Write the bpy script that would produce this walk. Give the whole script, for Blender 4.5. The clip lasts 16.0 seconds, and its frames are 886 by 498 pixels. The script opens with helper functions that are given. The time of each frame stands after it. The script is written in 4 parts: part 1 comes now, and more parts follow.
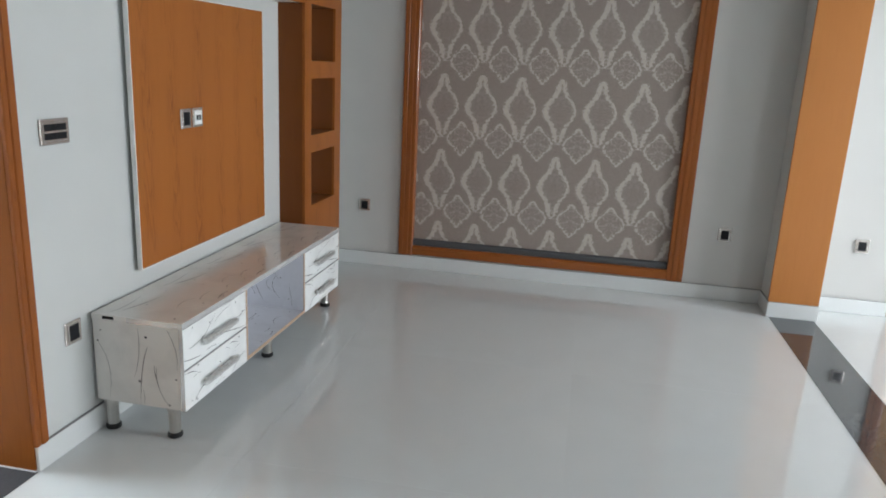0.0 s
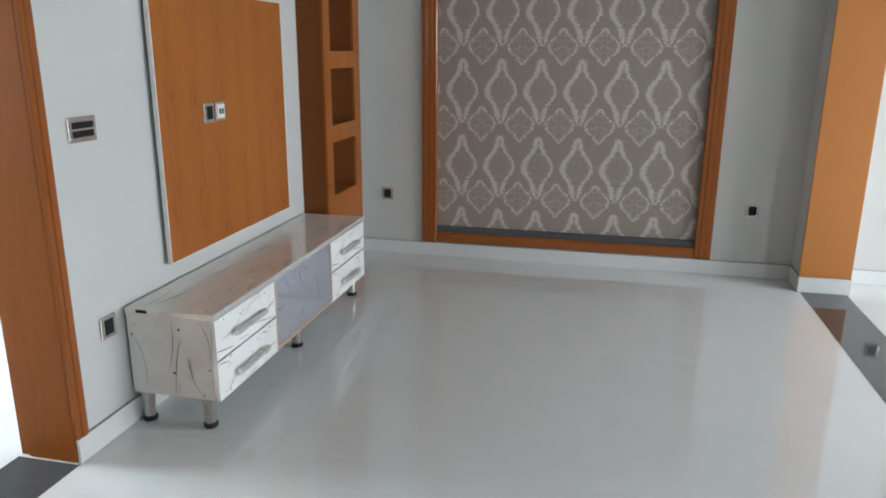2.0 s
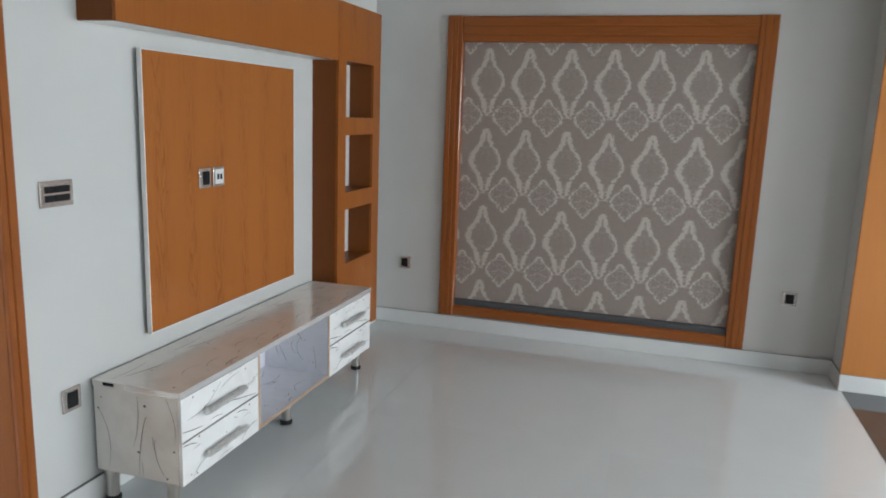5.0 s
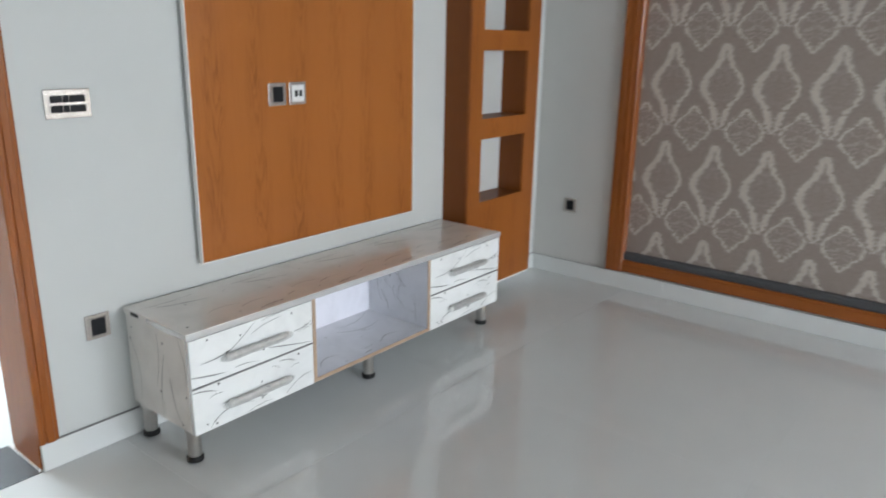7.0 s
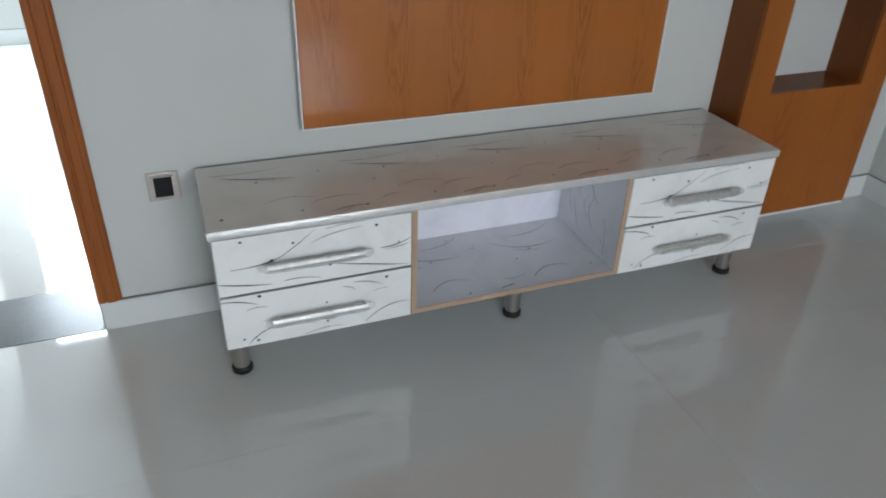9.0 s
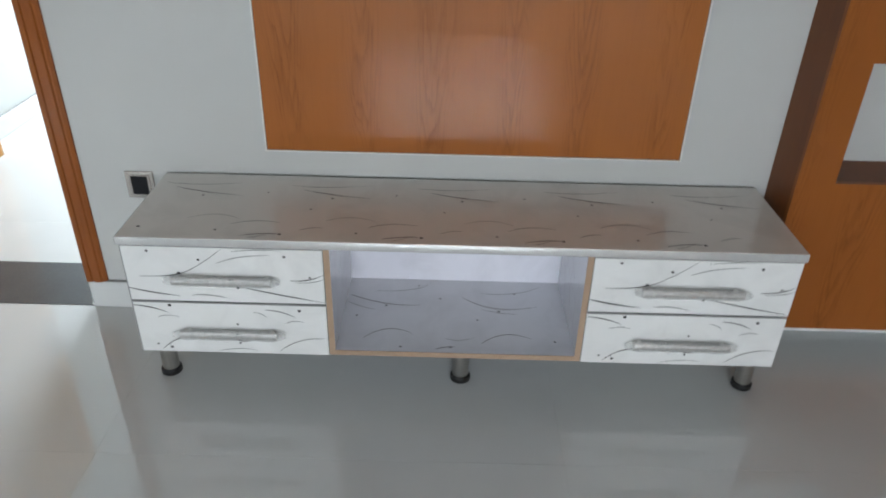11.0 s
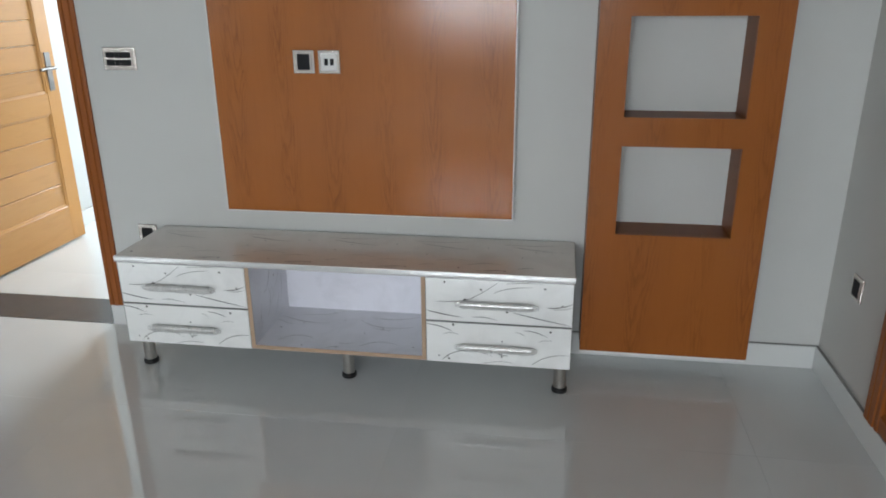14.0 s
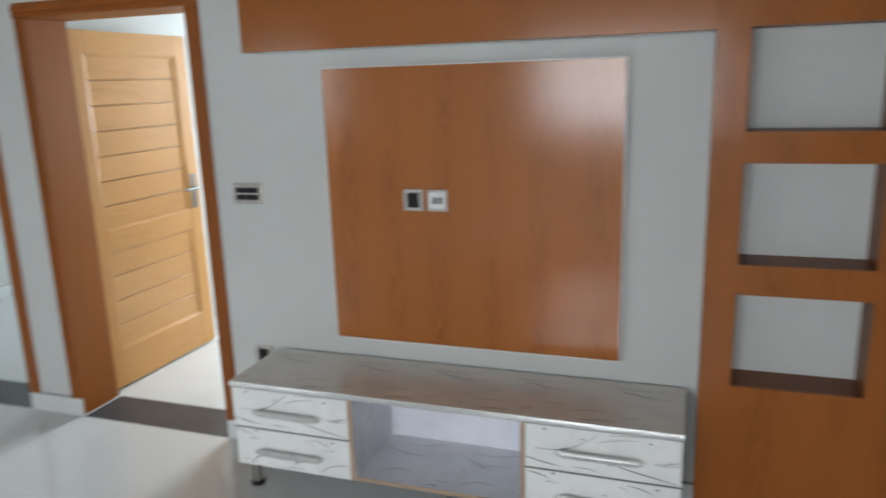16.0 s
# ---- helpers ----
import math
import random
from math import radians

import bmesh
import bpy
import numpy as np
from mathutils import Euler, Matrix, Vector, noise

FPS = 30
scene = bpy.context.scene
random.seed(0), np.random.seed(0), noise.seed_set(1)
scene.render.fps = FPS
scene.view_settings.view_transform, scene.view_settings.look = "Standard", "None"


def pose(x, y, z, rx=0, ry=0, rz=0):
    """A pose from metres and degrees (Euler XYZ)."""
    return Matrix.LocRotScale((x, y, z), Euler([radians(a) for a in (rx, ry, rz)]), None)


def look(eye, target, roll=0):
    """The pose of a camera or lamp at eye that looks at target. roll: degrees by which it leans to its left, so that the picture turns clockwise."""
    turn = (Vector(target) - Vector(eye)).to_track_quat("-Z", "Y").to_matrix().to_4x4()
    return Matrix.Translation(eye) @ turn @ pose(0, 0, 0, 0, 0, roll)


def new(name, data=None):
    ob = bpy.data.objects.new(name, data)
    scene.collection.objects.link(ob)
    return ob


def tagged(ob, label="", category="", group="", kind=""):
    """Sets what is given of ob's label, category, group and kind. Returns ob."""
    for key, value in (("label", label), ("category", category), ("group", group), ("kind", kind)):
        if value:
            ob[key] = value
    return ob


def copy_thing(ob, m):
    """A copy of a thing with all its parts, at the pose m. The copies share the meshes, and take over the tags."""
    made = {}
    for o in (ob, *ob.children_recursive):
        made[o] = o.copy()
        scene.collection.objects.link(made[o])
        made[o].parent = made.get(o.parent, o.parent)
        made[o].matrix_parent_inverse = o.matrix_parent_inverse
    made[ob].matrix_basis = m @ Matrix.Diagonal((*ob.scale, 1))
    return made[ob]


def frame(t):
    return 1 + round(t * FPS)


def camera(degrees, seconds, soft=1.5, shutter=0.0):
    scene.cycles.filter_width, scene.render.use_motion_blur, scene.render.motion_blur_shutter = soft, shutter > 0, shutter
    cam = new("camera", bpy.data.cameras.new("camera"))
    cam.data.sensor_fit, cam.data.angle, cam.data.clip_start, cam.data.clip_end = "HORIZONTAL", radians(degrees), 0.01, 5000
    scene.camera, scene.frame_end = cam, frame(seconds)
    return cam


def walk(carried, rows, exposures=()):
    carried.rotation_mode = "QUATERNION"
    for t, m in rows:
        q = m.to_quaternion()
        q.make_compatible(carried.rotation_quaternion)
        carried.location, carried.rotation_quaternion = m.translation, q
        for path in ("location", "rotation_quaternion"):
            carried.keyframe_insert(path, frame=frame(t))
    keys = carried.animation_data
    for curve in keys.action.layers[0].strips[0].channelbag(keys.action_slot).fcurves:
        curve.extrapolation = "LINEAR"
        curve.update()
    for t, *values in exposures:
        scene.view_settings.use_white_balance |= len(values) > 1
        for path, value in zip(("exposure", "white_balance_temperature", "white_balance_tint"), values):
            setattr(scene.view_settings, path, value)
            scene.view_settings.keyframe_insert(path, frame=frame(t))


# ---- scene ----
cam = camera(62.7, 16.0, soft=1.8, shutter=0.4)
PATH = [
    (0, (0.102, -0.149, 1.523), (-0.265, 1.753, 1.025), 2.8),
    (0.5, (0.107, -0.145, 1.528), (-0.289, 1.754, 1.04), 1.8),
    (1, (0.104, -0.151, 1.522), (-0.303, 1.748, 1.044), 1.2),
    (1.5, (0.11, -0.159, 1.501), (-0.303, 1.728, 0.983), 0.5),
    (2, (0.089, -0.156, 1.504), (-0.336, 1.725, 0.975), 0.4),
    (2.5, (0.086, -0.158, 1.505), (-0.391, 1.715, 0.989), 0.3),
    (3, (0.085, -0.186, 1.513), (-0.409, 1.681, 0.992), -0.1),
    (3.5, (0.078, -0.173, 1.507), (-0.407, 1.698, 0.993), -0.4),
    (4, (0.084, -0.17, 1.556), (-0.373, 1.742, 1.189), 1.6),
    (4.2, (0.111, -0.156, 1.554), (-0.343, 1.76, 1.202), 1.9),
    (6.3, (0.461, 0.678, 1.495), (-0.36, 2.44, 1.03), 0.4),
    (6.5, (0.492, 0.73, 1.477), (-0.36, 2.471, 0.985), -0.0),
    (7, (0.635, 1.038, 1.437), (-0.56, 2.543, 0.883), 1.1),
    (7.5, (0.638, 1.289, 1.47), (-0.653, 2.66, 0.798), 1.5),
    (8, (0.486, 1.566, 1.443), (-0.911, 2.796, 0.712), 4.5),
    (8.5, (0.393, 1.832, 1.411), (-1.079, 2.876, 0.549), 2.6),
    (9, (0.287, 2.197, 1.415), (-1.304, 2.829, 0.38), 2.0),
    (9.2, (0.228, 2.243, 1.418), (-1.345, 2.884, 0.363), 3.3),
    (11.3, (0.269, 3.169, 1.459), (-1.471, 3.064, 0.478), 2.3),
    (11.5, (0.361, 3.215, 1.471), (-1.401, 3.085, 0.532), 3.3),
    (12, (0.506, 3.463, 1.442), (-1.293, 3.267, 0.591), 0.0),
    (12.5, (0.638, 3.751, 1.459), (-1.12, 3.461, 0.551), -2.7),
    (13, (0.873, 3.815, 1.452), (-0.959, 3.531, 0.704), -3.0),
    (13.5, (1.075, 3.836, 1.452), (-0.776, 3.588, 0.739), 0.2),
    (14, (1.088, 3.916, 1.48), (-0.772, 3.623, 0.806), -0.5),
    (14.5, (1.065, 3.964, 1.479), (-0.799, 3.67, 0.815), -1.4),
    (15, (1.065, 4.004, 1.465), (-0.826, 3.677, 0.902), -1.3),
    (15.5, (1.066, 3.995, 1.518), (-0.866, 3.633, 1.146), -0.7),
    (15.7, (1.08, 3.945, 1.629), (-0.843, 3.571, 1.227), -1.6),
    (16, (0.997, 3.994, 1.683), (-0.843, 3.354, 1.232), -1.8),
]
walk(cam, [(t, look(eye, target, roll)) for t, eye, target, roll in PATH],
     exposures=[(0, -0.02, 6350, 10), (2.5, -0.02, 6350, 10), (3.3, -0.08, 6350, 10), (4, -0.05, 6350, 10), (6.5, 0.06, 6350, 10), (8.5, -0.1, 6350, 10),
                (9, -0.48, 6300, 10), (11.5, -0.38, 6400, 10), (12, -0.45, 6450, 10), (14, -0.48, 6450, 10), (16, -0.52, 6450, 10)])

# ---- world and lights ----
world = bpy.data.worlds.new("world")
scene.world = world
world.use_nodes = True
wn = world.node_tree
sky = wn.nodes.new("ShaderNodeTexSky")
sky.sky_type = "NISHITA"
sky.sun_disc = False
sky.sun_elevation, sky.sun_rotation = radians(48), radians(250)
wn.links.new(sky.outputs["Color"], wn.nodes["Background"].inputs["Color"])
wn.nodes["Background"].inputs["Strength"].default_value = 0.12

CEIL = 2.9
WX = -1.765      # face of the west (television) wall
WB = -2.02       # its far side
NY = 5.01        # face of the north wall
AX0, AX1 = 1.36, 1.645   # wall with the wide opening


def window_light(name, eye, target, w, h, watts, tint=(1.0, 1.0, 1.0)):
    data = bpy.data.lights.new(name, "AREA")
    data.shape, data.size, data.size_y, data.energy, data.color = "RECTANGLE", w, h, watts, tint
    lamp = new(name, data)
    lamp.matrix_world = look(eye, target)
    return lamp


# skylight falls inwards and down through each window
window_light("window_daylight_east", (5.17, 3.2, 1.6), (0, 3.2, -2.9), 2.2, 1.45, 230, (0.885, 0.95, 1.0))
# added fill lamp with a made-up window, placed clear of the glossy reflections
window_light("window_daylight_east_two", (5.17, -1.5, 1.6), (0, 0.8, -2.6), 0.75, 1.45, 62, (0.885, 0.95, 1.0))
window_light("window_daylight_south", (-0.2, -2.97, 1.6), (-0.2, 0, 0.6), 1.8, 1.45, 5, (0.885, 0.95, 1.0))
window_light("window_daylight_west_two", (-5.17, -0.3, 1.65), (0, -0.3, -0.6), 1.2, 1.5, 70, (0.82, 0.93, 1.0))
window_light("window_daylight_west", (-5.17, 1.75, 1.6), (0, 1.75, -0.6), 1.36, 1.36, 235, (0.82, 0.93, 1.0))

# ---- materials ----


def material(name):
    m = bpy.data.materials.new(name)
    m.use_nodes = True
    nt = m.node_tree
    return m, nt, nt.nodes["Principled BSDF"]


def put(nt, kind, **values):
    n = nt.nodes.new(kind)
    for k, v in values.items():
        if k in n.inputs:
            n.inputs[k].default_value = v
    return n


def coords(nt, scale=(1, 1, 1), rot=(0, 0, 0), jitter=False):
    tc = nt.nodes.new("ShaderNodeTexCoord")
    mp = nt.nodes.new("ShaderNodeMapping")
    mp.inputs["Scale"].default_value = scale
    mp.inputs["Rotation"].default_value = rot
    nt.links.new(tc.outputs["Object"], mp.inputs["Vector"])
    if jitter:
        info = nt.nodes.new("ShaderNodeObjectInfo")
        mul = nt.nodes.new("ShaderNodeMath")
        mul.operation = "MULTIPLY"
        mul.inputs[1].default_value = 37.0
        nt.links.new(info.outputs["Random"], mul.inputs[0])
        nt.links.new(mul.outputs[0], mp.inputs["Location"])
    return mp.outputs["Vector"]


def noise_tex(nt, vec, scale, detail=4, rough=0.5, distort=0.0):
    n = put(nt, "ShaderNodeTexNoise", Scale=scale, Detail=detail, Roughness=rough, Distortion=distort)
    nt.links.new(vec, n.inputs["Vector"])
    return n.outputs["Fac"]


def ramp(nt, fac, stops):
    r = nt.nodes.new("ShaderNodeValToRGB")
    els = r.color_ramp.elements
    while len(els) < len(stops):
        els.new(0.5)
    for e, (p, c) in zip(els, stops):
        e.position, e.color = p, (c if len(c) == 4 else (*c, 1))
    nt.links.new(fac, r.inputs["Fac"])
    return r.outputs["Color"]


def mix(nt, fac, a, b, mode="MIX"):
    n = nt.nodes.new("ShaderNodeMix")
    n.data_type, n.blend_type = "RGBA", mode
    for sock, v in ((n.inputs["Factor"], fac), (n.inputs["A"], a), (n.inputs["B"], b)):
        if isinstance(v, bpy.types.NodeSocket):
            nt.links.new(v, sock)
        else:
            sock.default_value = v if isinstance(v, (int, float)) else (*v, 1)
    return n.outputs["Result"]


def calc(nt, op, a, b=None, c=None):
    n = nt.nodes.new("ShaderNodeMath")
    n.operation = op
    for i, v in enumerate((a, b, c)):
        if v is None:
            continue
        if isinstance(v, bpy.types.NodeSocket):
            nt.links.new(v, n.inputs[i])
        else:
            n.inputs[i].default_value = v
    return n.outputs[0]


def bump(nt, bsdf, height, strength, distance=0.002):
    b = put(nt, "ShaderNodeBump", Strength=strength, Distance=distance)
    nt.links.new(height, b.inputs["Height"])
    nt.links.new(b.outputs["Normal"], bsdf.inputs["Normal"])


def paint(name, color, rough=0.5, vary=0.03):
    m, nt, b = material(name)
    v = coords(nt)
    n = noise_tex(nt, v, 1.3, 3)
    dark = tuple(c * (1 - vary * 2) for c in color)
    nt.links.new(ramp(nt, n, [(0.3, dark), (0.7, color)]), b.inputs["Base Color"])
    b.inputs["Roughness"].default_value = rough
    b.inputs["Specular IOR Level"].default_value = 0.5 if rough < 0.4 else 0.2
    bump(nt, b, noise_tex(nt, v, 160, 3), 0.12, 0.001)
    return m


def wood(name, light, dark, grain="z", rough=0.28, coat=0.25, figure=1.0, leaves=0.0):
    """Lacquered veneer whose figure runs along one axis, with cathedral arches and fine pores."""
    m, nt, b = material(name)
    s = {"x": (0.16, 1, 1), "y": (1, 0.16, 1), "z": (1, 1, 0.16)}[grain]
    fine = {"x": (0.03, 1, 1), "y": (1, 0.03, 1), "z": (1, 1, 0.03)}[grain]
    v = coords(nt, s, jitter=True)
    vf = coords(nt, fine, jitter=True)
    warp = noise_tex(nt, v, 5.5, 2, 0.45, 0.3)
    rings = calc(nt, "FRACT", calc(nt, "MULTIPLY", warp, 9.0))
    band = calc(nt, "ABSOLUTE", calc(nt, "SUBTRACT", rings, 0.5))
    pores = noise_tex(nt, vf, 190, 3, 0.6)
    broad = noise_tex(nt, v, 3.0, 3, 0.5)
    base = ramp(nt, broad, [(0.3, tuple(0.86 * l + 0.14 * d for l, d in zip(light, dark))), (0.72, light)])
    where = ramp(nt, noise_tex(nt, v, 2.2, 2, 0.5), [(0.5, (0.12, 0.12, 0.12)), (0.66, (1, 1, 1))])
    shade = calc(nt, "MULTIPLY", calc(nt, "POWER", calc(nt, "MULTIPLY", band, 2.0), 3.5), 0.85 * figure)
    shade = calc(nt, "MULTIPLY", calc(nt, "MULTIPLY", shade, pores), where)
    patch = noise_tex(nt, v, 24.0, 4, 0.6, 0.3)
    streak = calc(nt, "MULTIPLY", ramp(nt, pores, [(0.5, (0, 0, 0)), (0.72, (1, 1, 1))]), 0.11)
    streak = calc(nt, "ADD", streak, calc(nt, "MULTIPLY", ramp(nt, patch, [(0.53, (0, 0, 0)), (0.75, (1, 1, 1))]), 0.34 * figure))
    if leaves:
        # veneer leaves laid side by side, each with nested arches about its heart
        tc = nt.nodes.new("ShaderNodeTexCoord")
        sp = nt.nodes.new("ShaderNodeSeparateXYZ")
        nt.links.new(tc.outputs["Object"], sp.inputs[0])
        slow = noise_tex(nt, coords(nt, (1, 1, 0.3)), 4.0, 2, 0.5)
        wander = calc(nt, "MULTIPLY", calc(nt, "SUBTRACT", slow, 0.5), 0.7)
        place = calc(nt, "ADD", calc(nt, "DIVIDE", sp.outputs["Y"], leaves), wander)
        side = calc(nt, "SUBTRACT", calc(nt, "FRACT", place), 0.5)
        own = put(nt, "ShaderNodeTexWhiteNoise")
        own.noise_dimensions = "1D"
        nt.links.new(calc(nt, "FLOOR", place), own.inputs["W"])
        bow = calc(nt, "MULTIPLY", calc(nt, "MULTIPLY", side, side), 58.0)
        field = calc(nt, "ADD", calc(nt, "MULTIPLY", sp.outputs["Z"], 7.0), calc(nt, "MULTIPLY", own.outputs["Value"], 9.0))
        field = calc(nt, "SUBTRACT", field, bow)
        shaky = noise_tex(nt, coords(nt, (1, 1, 0.12)), 30, 3, 0.55)
        field = calc(nt, "ADD", field, calc(nt, "MULTIPLY", shaky, 2.6))
        arch = calc(nt, "FRACT", field)
        line = ramp(nt, arch, [(0.0, (0, 0, 0)), (0.5, (0.12, 0.12, 0.12)), (0.86, (1, 1, 1)), (1.0, (0, 0, 0))])
        near = ramp(nt, calc(nt, "ABSOLUTE", side), [(0.0, (1, 1, 1)), (0.14, (0.85, 0.85, 0.85)), (0.30, (0.06, 0.06, 0.06)), (0.5, (0.04, 0.04, 0.04))])
        here = ramp(nt, noise_tex(nt, coords(nt, (1, 1, 0.5)), 5.0, 2, 0.5), [(0.40, (0.15, 0.15, 0.15)), (0.60, (1, 1, 1))])
        arches = calc(nt, "MULTIPLY", calc(nt, "MULTIPLY", line, near), here)
        arches = calc(nt, "MULTIPLY", arches, calc(nt, "ADD", 0.35, calc(nt, "MULTIPLY", pores, 0.9)))
        tips = noise_tex(nt, coords(nt, (1, 1, 0.11)), 52, 3, 0.55, 1.2)
        dabs = ramp(nt, tips, [(0.50, (0, 0, 0)), (0.60, (1, 1, 1)), (0.72, (0.2, 0.2, 0.2))])
        streak = calc(nt, "ADD", calc(nt, "MULTIPLY", streak, 0.6), calc(nt, "MULTIPLY", arches, 0.5))
        streak = calc(nt, "ADD", streak, calc(nt, "MULTIPLY", calc(nt, "MULTIPLY", near, dabs), 0.26))
    total = calc(nt, "MINIMUM", calc(nt, "ADD", shade, streak), 1.0)
    nt.links.new(mix(nt, total, base, dark), b.inputs["Base Color"])
    b.inputs["Roughness"].default_value = 0.5
    b.inputs["Specular IOR Level"].default_value = 0.15
    b.inputs["Coat Weight"].default_value = min(1.0, coat * 2.2)
    b.inputs["Coat Roughness"].default_value = rough * 0.5
    bump(nt, b, calc(nt, "ADD", pores, calc(nt, "MULTIPLY", total, -0.6)), 0.16, 0.0007)
    nt.links.new(b.inputs["Normal"].links[0].from_socket, b.inputs["Coat Normal"])
    return m


def metal(name, color, rough):
    m, nt, b = material(name)
    v = coords(nt, (1, 1, 0.1))
    n = noise_tex(nt, v, 90, 2)
    nt.links.new(ramp(nt, n, [(0.3, tuple(c * 0.85 for c in color)), (0.7, color)]), b.inputs["Base Color"])
    b.inputs["Metallic"].default_value = 1.0
    b.inputs["Roughness"].default_value = rough
    return m


def plastic(name, color, rough=0.4):
    m, nt, b = material(name)
    n = noise_tex(nt, coords(nt), 40, 2)
    nt.links.new(ramp(nt, n, [(0.3, tuple(c * 0.93 for c in color)), (0.7, color)]), b.inputs["Base Color"])
    b.inputs["Roughness"].default_value = rough
    return m


def laminate(name, color):
    """Glossy white laminate with faint grey clouding."""
    m, nt, b = material(name)
    n = noise_tex(nt, coords(nt), 7, 4, 0.6, 0.6)
    nt.links.new(ramp(nt, n, [(0.25, tuple(c * 0.88 for c in color)), (0.55, color)]), b.inputs["Base Color"])
    b.inputs["Roughness"].default_value = 0.15
    b.inputs["Coat Weight"].default_value = 0.5
    b.inputs["Coat Roughness"].default_value = 0.06
    return m


def floor_tile(name, color):
    m, nt, b = material(name)
    v = coords(nt, jitter=True)
    cloud = noise_tex(nt, v, 1.6, 5, 0.55, 0.8)
    nt.links.new(ramp(nt, cloud, [(0.3, tuple(c * 0.95 for c in color)), (0.7, color)]), b.inputs["Base Color"])
    wipe = noise_tex(nt, coords(nt, (1, 0.35, 1)), 6, 4)
    nt.links.new(ramp(nt, wipe, [(0.3, (0.025,) * 3), (0.75, (0.06,) * 3)]), b.inputs["Roughness"])
    b.inputs["Specular IOR Level"].default_value = 1.0
    bump(nt, b, noise_tex(nt, v, 3, 2), 0.03, 0.004)
    return m


def granite(name, rough=0.05, gloss=0.8):
    m, nt, b = material(name)
    v = coords(nt)
    speck = noise_tex(nt, v, 220, 3, 0.7)
    cloud = noise_tex(nt, v, 5, 4, 0.6, 1.0)
    base = ramp(nt, speck, [(0.4, (0.042, 0.044, 0.048)), (0.62, (0.056, 0.059, 0.064)), (0.75, (0.085, 0.088, 0.094))])
    nt.links.new(mix(nt, calc(nt, "MULTIPLY", cloud, 0.5), base, (0.10, 0.104, 0.11)), b.inputs["Base Color"])
    b.inputs["Roughness"].default_value = rough
    b.inputs["Specular IOR Level"].default_value = gloss
    return m


def wallpaper(name):
    """Grey damask: rows of pale ogees with small pale medallions set between them."""
    m, nt, b = material(name)
    tc = nt.nodes.new("ShaderNodeTexCoord")
    sep = nt.nodes.new("ShaderNodeSeparateXYZ")
    nt.links.new(tc.outputs["Object"], sep.inputs[0])
    wob = noise_tex(nt, tc.outputs["Object"], 26, 3, 0.6)
    wob2 = noise_tex(nt, tc.outputs["Object"], 52, 3, 0.6)
    px = calc(nt, "DIVIDE", calc(nt, "ADD", sep.outputs["X"], 0.947 + 0.138 + 5 * 0.276), 0.276)
    pz = calc(nt, "DIVIDE", calc(nt, "SUBTRACT", 1.978 + 0.533 * 4, sep.outputs["Z"]), 0.533)
    pu = calc(nt, "SUBTRACT", calc(nt, "FRACT", px), 0.5)
    pv = calc(nt, "FRACT", pz)
    au = calc(nt, "ABSOLUTE", pu)

    def grey(*stops):
        return [(p, (w, w, w)) for p, w in stops]

    def soft(gap, lo, hi):
        n = nt.nodes.new("ShaderNodeMapRange")
        n.interpolation_type = "SMOOTHSTEP"
        for k, v in (("Value", gap), ("From Min", lo), ("From Max", hi)):
            if isinstance(v, bpy.types.NodeSocket):
                nt.links.new(v, n.inputs[k])
            else:
                n.inputs[k].default_value = v
        n.inputs["To Min"].default_value, n.inputs["To Max"].default_value = 1.0, 0.0
        return n.outputs["Result"]

    # the printed leafwork repeats and mirrors with the figures
    turn = calc(nt, "MULTIPLY", pv, math.tau)
    fold = nt.nodes.new("ShaderNodeCombineXYZ")
    nt.links.new(calc(nt, "MULTIPLY", au, 0.276), fold.inputs["X"])
    nt.links.new(calc(nt, "MULTIPLY", calc(nt, "COSINE", turn), 0.085), fold.inputs["Y"])
    nt.links.new(calc(nt, "MULTIPLY", calc(nt, "SINE", turn), 0.085), fold.inputs["Z"])
    leafy = noise_tex(nt, fold.outputs[0], 84, 2, 0.5)
    lobes = noise_tex(nt, fold.outputs[0], 34, 1, 0.4)
    rag = calc(nt, "SUBTRACT", calc(nt, "ADD", calc(nt, "MULTIPLY", wob2, 0.4), calc(nt, "MULTIPLY", leafy, 0.6)), 0.5)
    half = ramp(nt, pv, grey((0.0, 0.0), (0.018, 0.04), (0.07, 0.07), (0.15, 0.10), (0.21, 0.145), (0.26, 0.23), (0.32, 0.325), (0.41, 0.375), (0.48, 0.345),
                             (0.54, 0.27), (0.59, 0.19), (0.65, 0.13), (0.71, 0.105), (0.76, 0.09), (0.80, 0.055), (0.825, 0.0)))
    inner = calc(nt, "SUBTRACT", au, half)
    gap = calc(nt, "ABSOLUTE", inner)
    gap = calc(nt, "ADD", gap, calc(nt, "MULTIPLY", rag, 0.32))
    thick = calc(nt, "ADD", 0.062, calc(nt, "MULTIPLY", pu, -0.075))
    scallop = calc(nt, "ABSOLUTE", calc(nt, "SINE", calc(nt, "MULTIPLY", pv, 36.0)))
    thick = calc(nt, "ADD", thick, calc(nt, "MULTIPLY", calc(nt, "MULTIPLY", scallop, calc(nt, "LESS_THAN", inner, 0.0)), 0.045))
    inside = calc(nt, "LESS_THAN", pv, 0.84)
    line = calc(nt, "MULTIPLY", soft(gap, calc(nt, "MULTIPLY", thick, 0.45), thick), inside)
    # medallions half a repeat aside
    mu = calc(nt, "ABSOLUTE", calc(nt, "SUBTRACT", calc(nt, "FRACT", calc(nt, "ADD", px, 0.5)), 0.5))
    mv = calc(nt, "ABSOLUTE", calc(nt, "SUBTRACT", calc(nt, "FRACT", calc(nt, "SUBTRACT", pz, 0.345)), 0.5))
